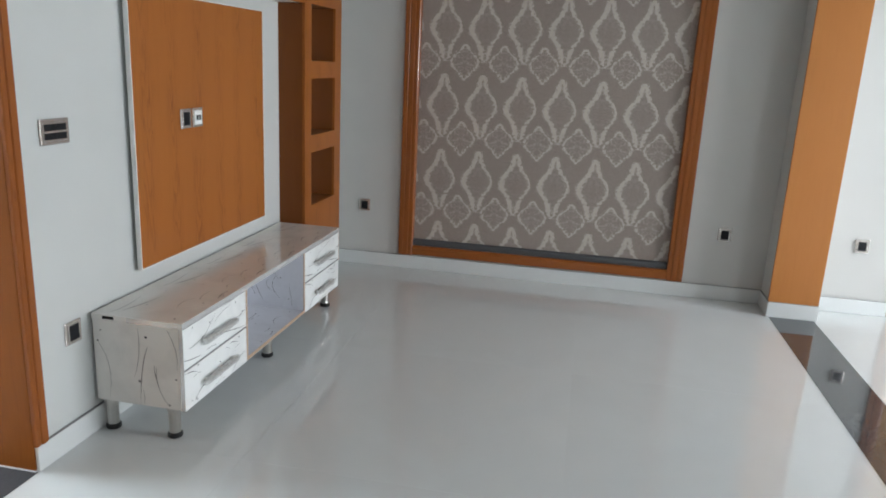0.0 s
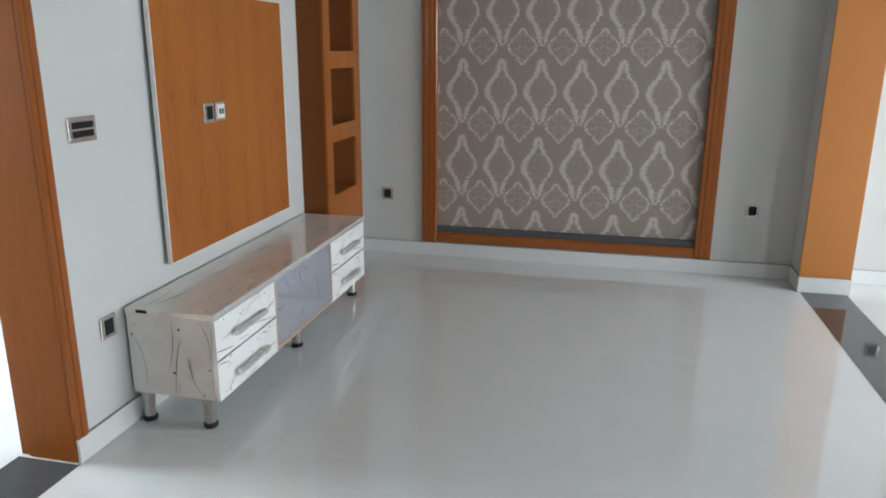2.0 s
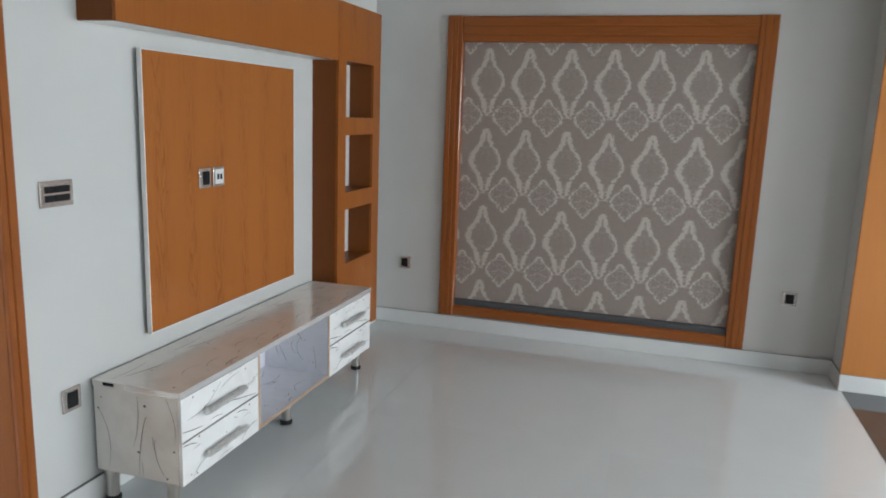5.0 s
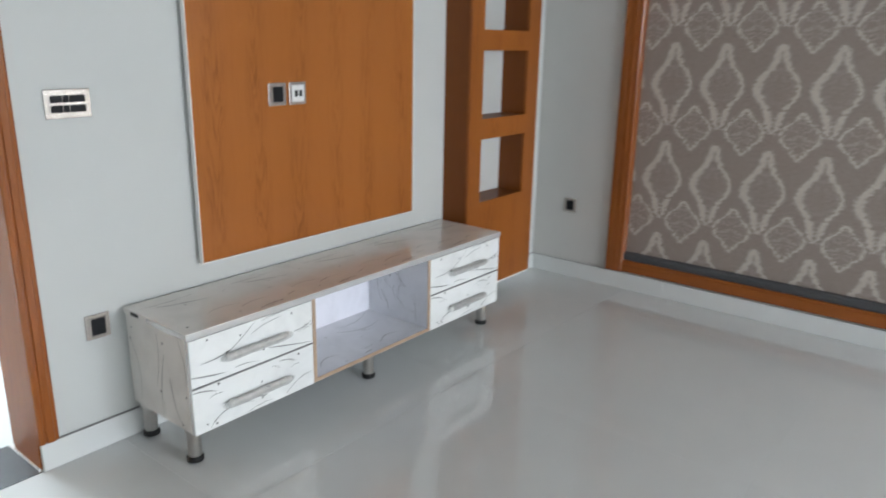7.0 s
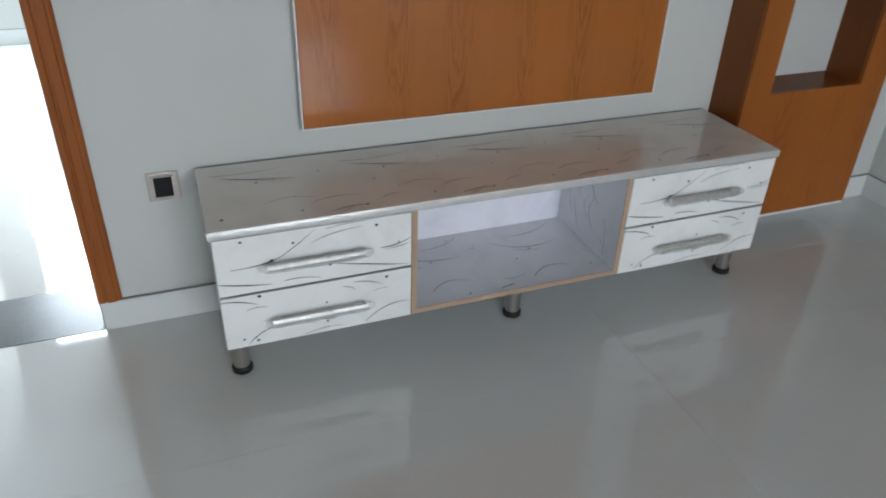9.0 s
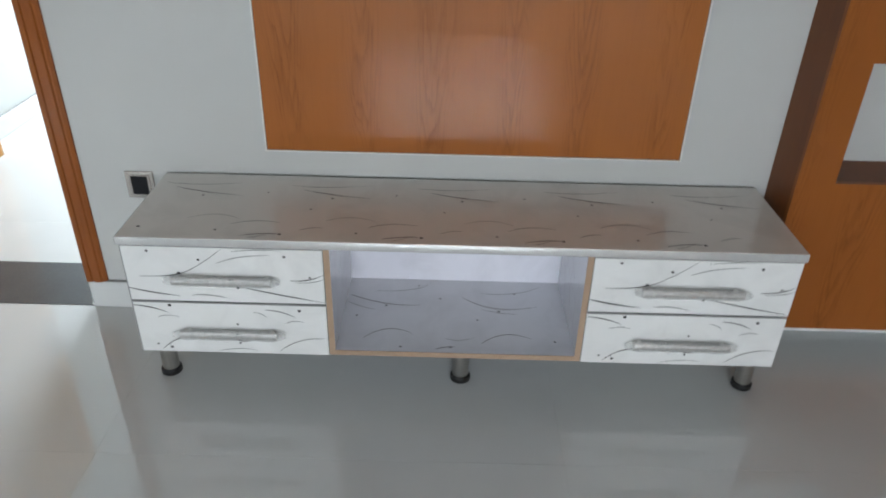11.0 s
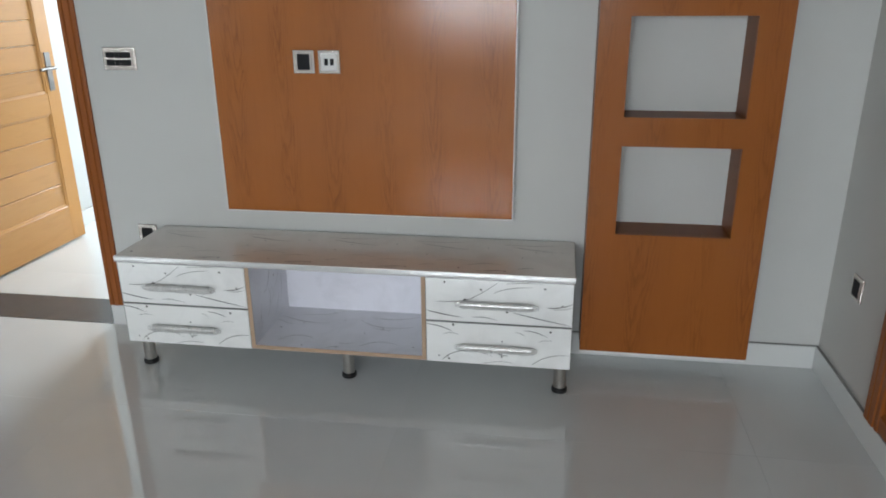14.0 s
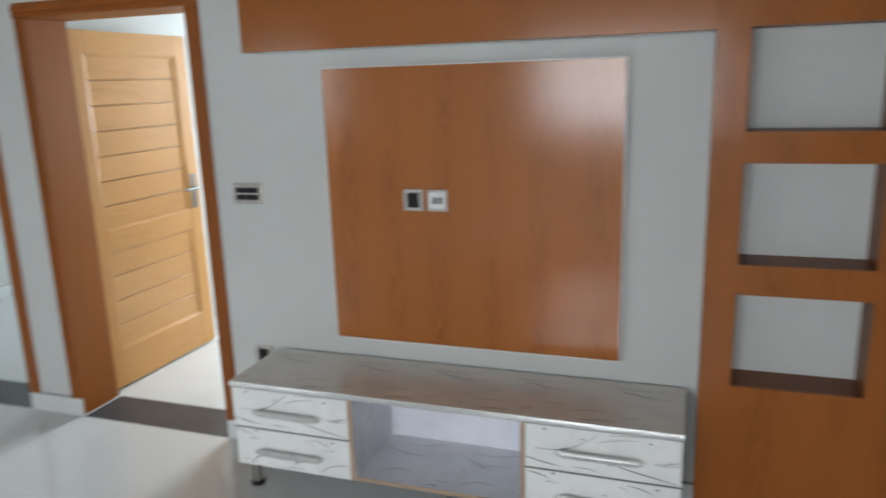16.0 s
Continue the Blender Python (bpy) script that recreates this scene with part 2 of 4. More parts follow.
    halfm = ramp(nt, mv, grey((0.0, 0.34), (0.05, 0.32), (0.09, 0.25), (0.13, 0.15), (0.17, 0.09), (0.20, 0.05), (0.23, 0.0)))
    gapm = calc(nt, "ABSOLUTE", calc(nt, "SUBTRACT", mu, halfm))
    gapm = calc(nt, "ADD", gapm, calc(nt, "MULTIPLY", rag, 0.42))
    linem = calc(nt, "MULTIPLY", soft(gapm, 0.012, calc(nt, "ADD", 0.036, calc(nt, "MULTIPLY", scallop, 0.03))), calc(nt, "LESS_THAN", mv, 0.235))
    # leaf flecks hanging inside the figures, close to their rims
    fleck = soft(calc(nt, "ABSOLUTE", calc(nt, "SUBTRACT", lobes, 0.5)), 0.02, 0.06)
    rim = calc(nt, "MULTIPLY", calc(nt, "LESS_THAN", inner, -0.05), calc(nt, "GREATER_THAN", inner, -0.30))
    rimm = calc(nt, "LESS_THAN", calc(nt, "ADD", mu, 0.07), halfm)
    flecks = calc(nt, "MULTIPLY", fleck, calc(nt, "ADD", calc(nt, "MULTIPLY", calc(nt, "MULTIPLY", rim, inside), 0.16), calc(nt, "MULTIPLY", rimm, 0.4)))
    mask = calc(nt, "MINIMUM", calc(nt, "ADD", calc(nt, "ADD", line, linem), flecks), 1.0)
    mask = calc(nt, "MULTIPLY", mask, calc(nt, "ADD", 0.6, calc(nt, "MULTIPLY", wob, 0.6)))
    weave = noise_tex(nt, coords(nt, (1, 1, 0.4)), 330, 2, 0.6)
    ground = ramp(nt, weave, [(0.3, (0.228, 0.182, 0.156)), (0.7, (0.35, 0.292, 0.256))])
    nt.links.new(mix(nt, mask, ground, (0.54, 0.485, 0.435)), b.inputs["Base Color"])
    b.inputs["Roughness"].default_value = 0.55
    bump(nt, b, calc(nt, "ADD", mask, calc(nt, "MULTIPLY", weave, 0.4)), 0.3, 0.001)
    return m


WALL = paint("wall_paint", (0.595, 0.60, 0.578), 0.75)
WALL_NORTH = paint("north_wall_paint", (0.60, 0.587, 0.56), 0.75)
# unseen ceiling, set well below white so less light bounces off it
CEILING_DIMMED = paint("dimmed_ceiling_paint", (0.42, 0.41, 0.39), 0.7)
SKIRT = paint("skirting_gloss", (0.70, 0.71, 0.695), 0.2)
TILE = floor_tile("white_floor_tile", (0.655, 0.67, 0.662))
GROUT = paint("grout", (0.64, 0.655, 0.65), 0.6)
JOINT = paint("skirting_joint", (0.30, 0.295, 0.285), 0.8)
GRANITE = granite("dark_granite")
SILL_GRANITE = granite("dulled_granite", 0.26, 0.35)
VENEER = wood("honey_veneer", (0.38, 0.122, 0.021), (0.165, 0.045, 0.007), coat=0.26, figure=0.3, leaves=0.205)
VENEER_TOWER = wood("tower_veneer", (0.32, 0.099, 0.016), (0.15, 0.04, 0.006), coat=0.11, figure=0.3, leaves=0.205)
VENEER_Y = wood("honey_veneer_crosswise", (0.335, 0.104, 0.017), (0.155, 0.042, 0.006), "z", 0.3, 0.14, 0.4)
# darker copy of the honey veneer: shade coloured into turned-away and inner faces
VENEER_SHADED = wood("shaded_shelf_veneer", (0.20, 0.057, 0.008), (0.09, 0.024, 0.004), "z", 0.4, 0.1, 0.4)
CLAD = wood("pillar_veneer", (0.47, 0.185, 0.05), (0.30, 0.10, 0.022), "z", 0.35, 0.15, 0.25)
FRAME_Z = wood("stained_frame_upright", (0.30, 0.088, 0.015), (0.11, 0.028, 0.005), "z", 0.3, 0.2, 0.6)
FRAME_X = wood("stained_frame_across", (0.30, 0.088, 0.015), (0.11, 0.028, 0.005), "x", 0.3, 0.2, 0.6)
FRAME_Y = wood("stained_frame_along", (0.30, 0.088, 0.015), (0.11, 0.028, 0.005), "y", 0.3, 0.2, 0.6)
JAMB = wood("door_lining", (0.285, 0.088, 0.012), (0.16, 0.046, 0.007), "z", 0.4, 0.02, 0.6)
LEAF = wood("pine_door", (0.54, 0.27, 0.085), (0.30, 0.12, 0.03), "z", 0.5, 0.1, 0.5)
LEAF_X = wood("pine_door_across", (0.54, 0.27, 0.085), (0.30, 0.12, 0.03), "x", 0.32, 0.3, 0.6)
# white laminate with the wood's reflection and weaker light tinted into its colour
SHADED_LAM = laminate("shaded_glossy_laminate", (0.74, 0.71, 0.665))
WHITE_LAM = laminate("white_laminate", (0.88, 0.885, 0.865))
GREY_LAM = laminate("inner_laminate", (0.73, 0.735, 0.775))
BACK_WHITE = laminate("white_back_board", (0.87, 0.87, 0.94))
INK = plastic("black_print", (0.03, 0.028, 0.026), 0.4)
INK_GREY = plastic("grey_print", (0.15, 0.14, 0.13), 0.4)
CHIP = wood("bare_board_edge", (0.46, 0.33, 0.235), (0.36, 0.23, 0.14), "y", 0.6, 0.0, 0.3)
TRIM = plastic("aluminium_trim", (0.84, 0.84, 0.83), 0.22)
TRIM.node_tree.nodes["Principled BSDF"].inputs["Metallic"].default_value = 0.55
DARK_STEEL = metal("dull_lock_steel", (0.22, 0.21, 0.2), 0.35)
STEEL = metal("brushed_steel", (0.55, 0.53, 0.5), 0.3)
BAR = metal("satin_bar", (0.74, 0.73, 0.71), 0.35)
RUBBER = plastic("black_rubber", (0.012, 0.012, 0.012), 0.35)
PLATE = metal("champagne_plate", (0.66, 0.60, 0.56), 0.2)
PLATE.node_tree.nodes["Principled BSDF"].inputs["Metallic"].default_value = 0.75
PLATE_IN = plastic("pale_insert", (0.75, 0.74, 0.72), 0.35)
DARK = plastic("dark_module", (0.012, 0.012, 0.014), 0.55)
DARK.node_tree.nodes["Principled BSDF"].inputs["Specular IOR Level"].default_value = 0.2
PAPER = wallpaper("damask_wallpaper")
LEDGE = paint("grey_ledge", (0.085, 0.085, 0.09), 0.5)
EDGE_STRIP = plastic("pale_edge_strip", (0.86, 0.84, 0.80), 0.2)
WHITE_EDGE = plastic("white_edge_band", (0.78, 0.78, 0.77), 0.35)


def film_wrap(name):
    m, nt, b = material(name)
    b.inputs["Base Color"].default_value = (0.84, 0.84, 0.82, 1)
    b.inputs["Roughness"].default_value = 0.18
    clear = nt.nodes.new("ShaderNodeBsdfTransparent")
    both = nt.nodes.new("ShaderNodeMixShader")
    wr = noise_tex(nt, coords(nt, (1, 0.4, 1)), 60, 4, 0.6)
    nt.links.new(ramp(nt, wr, [(0.3, (0.12,) * 3), (0.75, (0.34,) * 3)]), both.inputs["Fac"])
    nt.links.new(clear.outputs[0], both.inputs[1])
    nt.links.new(b.outputs[0], both.inputs[2])
    nt.links.new(both.outputs[0], nt.nodes["Material Output"].inputs["Surface"])
    bump(nt, b, wr, 0.3, 0.003)
    return m


def glass_mat():
    m, nt, b = material("window_glass")
    b.inputs["Base Color"].default_value = (1, 1, 1, 1)
    b.inputs["Transmission Weight"].default_value = 1.0
    b.inputs["Roughness"].default_value = 0.02
    return m


FILM = film_wrap("wrapping_film")
GLASS = glass_mat()

# ---- builders ----
ORIGIN = {}


def thing(name, at, label, category, group="", kind=""):
    ob = new(name)
    ob.location = at
    ob.empty_display_size = 0.05
    ORIGIN[ob.name] = Vector(at)
    return tagged(ob, label, category, group, kind)


def part(name, bm, mat, parent=None, label="", smooth=False):
    """One mesh object from a bmesh in world metres, under a thing or a part."""
    o = ORIGIN.get(parent.name, Vector()) if parent else Vector()
    bmesh.ops.translate(bm, verts=bm.verts, vec=-o)
    me = bpy.data.meshes.new(name)
    bmesh.ops.recalc_face_normals(bm, faces=bm.faces)
    bm.to_mesh(me)
    bm.free()
    if smooth:
        for p in me.polygons:
            p.use_smooth = True
    me.materials.append(mat)
    ob = new(name, me)
    if parent:
        ob.parent = parent
        ORIGIN[ob.name] = o
    if label:
        ob["label"] = label
    return ob


def box(bm, x0, x1, y0, y1, z0, z1, bev=0.0, seg=1):
    vs = [bm.verts.new((x, y, z)) for x in (x0, x1) for y in (y0, y1) for z in (z0, z1)]
    fs = [bm.faces.new([vs[i] for i in q]) for q in ((0, 1, 3, 2), (4, 6, 7, 5), (0, 4, 5, 1), (2, 3, 7, 6), (0, 2, 6, 4), (1, 5, 7, 3))]
    if bev:
        es = {e for f in fs for e in f.edges}
        bmesh.ops.bevel(bm, geom=list(es), offset=bev, segments=seg, affect="EDGES", profile=0.5)
    return bm


def boxes(*rows, bev=0.0):
    bm = bmesh.new()
    for r in rows:
        box(bm, *r, bev=bev)
    return bm


def prism(bm, pts, place, s0, s1):
    a = [bm.verts.new(place(p, q, s0)) for p, q in pts]
    b = [bm.verts.new(place(p, q, s1)) for p, q in pts]
    bm.faces.new(a)
    bm.faces.new(b[::-1])
    for i in range(len(pts)):
        j = (i + 1) % len(pts)
        bm.faces.new((a[j], a[i], b[i], b[j]))
    return bm


def lathe(bm, cx, cy, rings, seg=24):
    """Upright turned solid from (radius, height) rings."""
    loops = []
    for r, z in rings:
        loops.append([bm.verts.new((cx + r * math.cos(a), cy + r * math.sin(a), z)) for a in (2 * math.pi * i / seg for i in range(seg))])
    for lo, hi in zip(loops, loops[1:]):
        for i in range(seg):
            j = (i + 1) % seg
            bm.faces.new((lo[i], lo[j], hi[j], hi[i]))
    bm.faces.new(loops[0][::-1])
    bm.faces.new(loops[-1])
    return bm


def structure(name, bm, mat, label="", category=""):
    ob = part(name, bm, mat)
    return tagged(ob, label, category, kind="structure")


# ---- large structure ----
DY0, DY1, DZ = 0.985, 1.89, 2.03      # first doorway in the west wall, between linings
EY0, EY1 = -0.30, 0.63                # second doorway
L = 0.028                             # lining thickness
structure("wall_west", boxes((WB, WX, -3.2, EY0 - L, 0, CEIL), (WB, WX, EY1 + L, DY0 - L, 0, CEIL), (WB, WX, DY1 + L, NY, 0, CEIL),
                             (WB, WX, EY0 - L, EY1 + L, DZ + L, CEIL), (WB, WX, DY0 - L, DY1 + L, DZ + L, CEIL)),
          WALL, "pale grey-white painted wall with two doorways", "wall")
NX0, NX1, NZ0, NZ1 = -1.16, 0.75, 0.14, 2.05   # wallpaper niche
structure("wall_north", boxes((-5.4, NX0, NY, NY + 0.25, 0, CEIL), (NX1, 5.4, NY, NY + 0.25, 0, CEIL), (NX0, NX1, NY, NY + 0.25, 0, NZ0),
                              (NX0, NX1, NY, NY + 0.25, NZ1, CEIL), (NX0, NX1, NY + 0.04, NY + 0.25, NZ0, NZ1)),
          WALL_NORTH, "pale warm grey painted wall with a shallow niche", "wall")
structure("wall_paper_panel", boxes((NX0 + 0.002, NX1 - 0.002, NY + 0.03, NY + 0.036, NZ0 + 0.002, NZ1 - 0.002)), PAPER,
          "grey damask wallpaper with pale ogees in a framed niche", "wallpaper")
structure("wall_arch", boxes((AX0, AX1, 4.76, NY - 0.001, 0, CEIL), (AX0, AX1, -0.9, 4.76, 2.5, CEIL), (AX0, AX1, -3.0, -0.9, 0, CEIL)),
          WALL, "white wall with a wide opening to the next room", "wall")


def wall_with_windows(name, axis, at, thick, a0, a1, holes, label):
    rows, s = [], a0
    for h0, h1, z0, z1 in holes:
        rows += [(s, h0, 0, CEIL), (h0, h1, 0, z0), (h0, h1, z1, CEIL)]
        s = h1
    rows.append((s, a1, 0, CEIL))
    bm = bmesh.new()
    for p, q, z0, z1 in rows:
        lo, hi = min(at, at + thick), max(at, at + thick)
        if axis == "x":
            box(bm, lo, hi, p, q, z0, z1)
        else:
            box(bm, p, q, lo, hi, z0, z1)
    return structure(name, bm, WALL, label, "wall")


# the narrow southern hole is added for the fill lamp
wall_with_windows("wall_east", "x", 5.2, 0.2, -3.2, NY, [(-1.9, -1.1, 0.85, 2.35), (2.05, 4.35, 0.85, 2.35)], "white painted outer wall with a window and an added fill opening")
wall_with_windows("wall_south", "y", -3.0, -0.2, WX, 5.2, [(-1.15, 0.75, 0.85, 2.35)], "white painted outer wall with a window")
wall_with_windows("wall_side_room_west", "x", -5.2, -0.2, -3.2, NY, [(-0.95, 0.35, 0.9, 2.4), (1.05, 2.45, 0.9, 2.3)], "white painted wall of the side room")
structure("wall_side_room_partition", boxes((-5.2, WB, 0.67, 0.80, 0, CEIL)), WALL, "white painted wall between the side rooms", "wall")
structure("wall_side_room_south", boxes((-5.2, WB, -1.65, -1.5, 0, CEIL)), WALL, "white painted wall of the side room", "wall")
structure("ceiling", boxes((-5.4, 5.4, -3.2, NY + 0.25, CEIL, CEIL + 0.15)), CEILING_DIMMED, "unseen ceiling, darkened to cut bounced light", "ceiling")
floor = structure("floor", boxes((-5.4, 5.4, -3.2, NY + 0.25, -0.2, -0.0008)), GROUT, "glossy white tiled floor with fine joints", "floor")

# skirting along the walls
SK, SH = 0.015, 0.1


def skirting(name, x0, x1, y0, y1):
    bm = box(bmesh.new(), x0, x1, y0, y1, 0.0005, SH, 0.002)
    ob = structure(name, bm, SKIRT, "glossy white skirting tile along the wall", "baseboard")
    part("joint", boxes((x0 + 0.002, x1 - 0.002, y0 + 0.002, y1 - 0.002, SH + 0.0002, SH + 0.0022)), JOINT, ob)
    return ob


skirting("baseboard", WX, WX + SK, DY1 + 0.004, NY - SK)
skirting("baseboard", WX, WX + SK, EY1 + 0.002, DY0 - 0.002)
skirting("baseboard", WX, WX + SK, -3.0, EY0 - 0.002)
skirting("baseboard", WX, AX0, NY - SK, NY - 0.0005)
skirting("baseboard", AX1, 2.16, NY - SK, NY - 0.0005)
skirting("baseboard", 3.23, 5.2, NY - SK, NY - 0.0005)
skirting("baseboard", AX0 - SK, AX0, 4.745, NY - SK)
skirting("baseboard", AX0 - SK, AX1 + SK, 4.73, 4.745)
skirting("baseboard", AX1, AX1 + SK, 4.745, NY - SK)
skirting("baseboard", 5.185, 5.2, -3.0, NY - SK)
skirting("baseboard", -5.185, WB, NY - SK, NY - 0.0005)
skirting("baseboard", -5.185, WB - 0.02, 0.8, 0.815)
skirting("baseboard", -5.2, WB, -1.5, -1.485)
skirting("baseboard", -5.2, -5.185, 0.815, 3.38)
skirting("baseboard", -5.2, -5.185, 4.42, NY - SK)

structure("trim_pillar_cladding", box(bmesh.new(), AX0 - 0.012, AX1 + 0.012, 4.742, 4.76, SH + 0.001, 2.5, 0.002), CLAD,
          "honey-coloured veneer cladding on the end of the wall", "cladding")

# dark granite strips in the floor
structure("floor_strip_opening", boxes((AX0 + 0.004, AX1 - 0.004, -0.9, 4.729, -0.003, 0.0015)), GRANITE, "polished dark granite strip in the floor", "threshold")
structure("threshold_door_1", boxes((WB, WX + 0.008, DY0, DY1, -0.003, 0.0015)), SILL_GRANITE, "dark grey granite door threshold", "threshold")
structure("threshold_door_2", boxes((WB, WX + 0.008, EY0, EY1, -0.003, 0.0015)), SILL_GRANITE, "dark grey granite door threshold", "threshold")

# ---- frame round the wallpaper ----
niche_frame = thing("trim_wallpaper_frame", (-0.2, NY, SH), "orange-brown stained moulded wooden frame round the wallpaper", "frame", kind="structure")
FW = 0.108
PROFILE = [(0, 0), (0, 0.019), (0.006, 0.025), (0.034, 0.025), (0.037, 0.0225), (0.041, 0.0225), (0.044, 0.025), (0.072, 0.025), (0.075, 0.020),
           (0.079, 0.020), (0.082, 0.022), (0.102, 0.022), (0.108, 0.016), (0.108, 0)]
FX0, FX1, FZ0, FZ1 = -1.234, 0.826, 0.108, 2.183
for edge, sgn in ((FX0, 1), (FX1, -1)):
    bm = prism(bmesh.new(), PROFILE, lambda p, q, s, e=edge, g=sgn: (e + g * p, NY - 0.0005 - q, s), FZ0, FZ1)
    part("upright", bm, FRAME_Z, niche_frame)
    bm = boxes((min(edge + sgn * 0.108, edge + sgn * 0.09), max(edge + sgn * 0.108, edge + sgn * 0.09), NY + 0.0005, NY + 0.029, FZ0 + 0.07, FZ1 - 0.172))
    part("reveal", bm, FRAME_Z, niche_frame)
TOPP = [(p * 1.55, q) for p, q in PROFILE]
bm = prism(bmesh.new(), TOPP, lambda p, q, s: (s, NY - 0.003 - q * 0.86, FZ1 - 0.003 - p), FX0 + FW + 0.001, FX1 - FW - 0.001)
part("top_rail", bm, FRAME_X, niche_frame)
BOTP = [(0, 0), (0, 0.016), (0.004, 0.02), (0.055, 0.02), (0.062, 0.014), (0.066, 0.014), (0.07, 0.01), (0.07, 0)]
bm = prism(bmesh.new(), BOTP, lambda p, q, s: (s, NY - 0.001 - q, FZ0 + 0.004 + p), FX0 + FW + 0.001, FX1 - FW - 0.001)
part("bottom_rail", bm, FRAME_X, niche_frame)
LP = [(0, 0), (0, 0.03), (0.03, 0.03), (0.04, 0.026), (0.045, 0.015), (0.045, 0)]
bm = prism(bmesh.new(), LP, lambda p, q, s: (s, NY + 0.029 - q, FZ0 + 0.075 + p), FX0 + FW + 0.001, FX1 - FW - 0.001)
part("ledge", bm, LEDGE, niche_frame, "dark grey rounded ledge")

# ---- doorways ----
ARC = [(0, 0), (0, 0.012), (0.004, 0.016), (0.018, 0.016), (0.021, 0.012), (0.026, 0.012), (0.029, 0.018), (0.05, 0.018), (0.054, 0.013), (0.06, 0.013),
       (0.068, 0.008), (0.068, 0)]


def door_frame(name, y0, y1, label):
    df = thing(name, (WX, (y0 + y1) / 2, 0), label, "door frame", kind="structure")
    for y, g in ((y0, -1), (y1, 1)):
        lo, hi = min(y + g * 0.012, y + g * L), max(y + g * 0.012, y + g * L)
        part("lining", boxes((WB + 0.001, WX - 0.001, lo, hi, 0.003, DZ)), JAMB, df)
        stop0, stop1 = min(y, y + g * 0.0118), max(y, y + g * 0.0118)
        part("door_stop", box(bmesh.new(), WB + 0.045, WX - 0.0015, stop0, stop1, 0.003, DZ, 0.002), JAMB, df)
        bm = prism(bmesh.new(), ARC, lambda p, q, s, e=y, k=g: (WX + 0.0005 + q, e + k * p, s), SH + 0.001, DZ)
        part("architrave", bm, FRAME_Z, df)
    part("head_lining", boxes((WB + 0.001, WX - 0.001, y0 - L, y1 + L, DZ + 0.001, DZ + L)), JAMB, df)
    bm = prism(bmesh.new(), ARC, lambda p, q, s: (WX + 0.0005 + q, s, DZ + 0.001 + p), y0 - 0.068, y1 + 0.068)
    part("head_architrave", bm, FRAME_Y, df)
    return df


for y0, y1 in ((DY0, DY1), (EY0, EY1)):
    for g, y in ((1, y0), (-1, y1)):
        lo, hi = min(y, y + g * 0.007), max(y, y + g * 0.007)
        structure("trim_grout_bead", box(bmesh.new(), WB + 0.002, WX + 0.006, lo + 0.0005, hi, 0.0016, 0.006, 0.0015), GROUT, "white grout bead along the door lining", "grout")
frame_1 = door_frame("door_1", DY0, DY1, "orange-brown wooden door frame with moulded architrave")
bm = boxes((WB + 0.014, WB + 0.036, DY1 + 0.0095, DY1 + 0.0118, 0.95, 1.10))
part("strike_plate", bm, DARK, frame_1, "dark strike plate recess")
door_frame("door_2", EY0, EY1, "orange-brown wooden door frame of a second doorway")


def panel_door(name, hinge, angle, width, label):
    """Framed door of stiles, rails and tongue-and-groove boards, swung about its hinge."""
    d = thing(name, (0, 0, 0), label, "door")
    H, T, S = 2.0, 0.04, 0.11
    z0 = 0.012
    for a in (0.0, width - S):
        part("stile", box(bmesh.new(), a, a + S, 0, T, z0, H, 0.003), LEAF, d)
    rails = ((z0, 0.23), (0.80, 0.92), (H - 0.12, H))
    for b0, b1 in rails:
        part("rail", box(bmesh.new(), S, width - S, 0.0005, T - 0.0005, b0, b1, 0.002), LEAF_X, d)
    for lo, hi, n in ((0.23, 0.80, 4), (0.92, H - 0.12, 7)):
        step = (hi - lo) / n
        for i in range(n):
            part("board", box(bmesh.new(), S + 0.001, width - S - 0.001, 0.012, T - 0.012, lo + i * step + 0.0015, lo + (i + 1) * step - 0.0015, 0.004), LEAF_X, d)
    for lo, hi in ((0.23, 0.80), (0.92, H - 0.12)):
        for face in (0.0, T):
            g = 1 if face == 0.0 else -1
            ramp_in = [(0, 0.003), (0, 0.0115), (0.014, 0.0115), (0.010, 0.006)]
            for a, sg in ((S, 1), (width - S, -1)):
                bm = prism(bmesh.new(), ramp_in, lambda p, q, s, a=a, sg=sg: (a + sg * (p + 0.0003), face + g * q, s), lo + 0.0005, hi - 0.0005)
                part("bead", bm, LEAF, d)
            for b, sg in ((lo, 1), (hi, -1)):
                bm = prism(bmesh.new(), ramp_in, lambda p, q, s, b=b, sg=sg: (s, face + g * q, b + sg * (p + 0.0003)), S + 0.0145, width - S - 0.0145)
                part("bead", bm, LEAF_X, d)
    for side in (-1, 1):
        y = T if side > 0 else 0
        yy = sorted((y, y + side * 0.005))
        plate = part("lock_plate", box(bmesh.new(), width - 0.085, width - 0.04, yy[0], yy[1], 0.93, 1.15, 0.001), DARK_STEEL, d, "dull steel lock plate")
        bm = bmesh.new()
        y1, y2 = y + side * 0.005, y + side * 0.045
        prism(bm, [(0.010 * math.cos(k * math.pi / 5), 0.010 * math.sin(k * math.pi / 5)) for k in range(10)],
              lambda p, q, s: (width - 0.0625 + p, s, 1.06 + q), min(y1, y2), max(y1, y2))
        prism(bm, [(0.009 * math.cos(k * math.pi / 5), 0.009 * math.sin(k * math.pi / 5)) for k in range(10)],
              lambda p, q, s: (s, y + side * 0.042 + p, 1.06 + q), width - 0.185, width - 0.055)
        part("lever_handle", bm, DARK_STEEL, plate, smooth=False)
    d.matrix_world = pose(hinge[0], hinge[1], 0, 0, 0, angle)
    return d


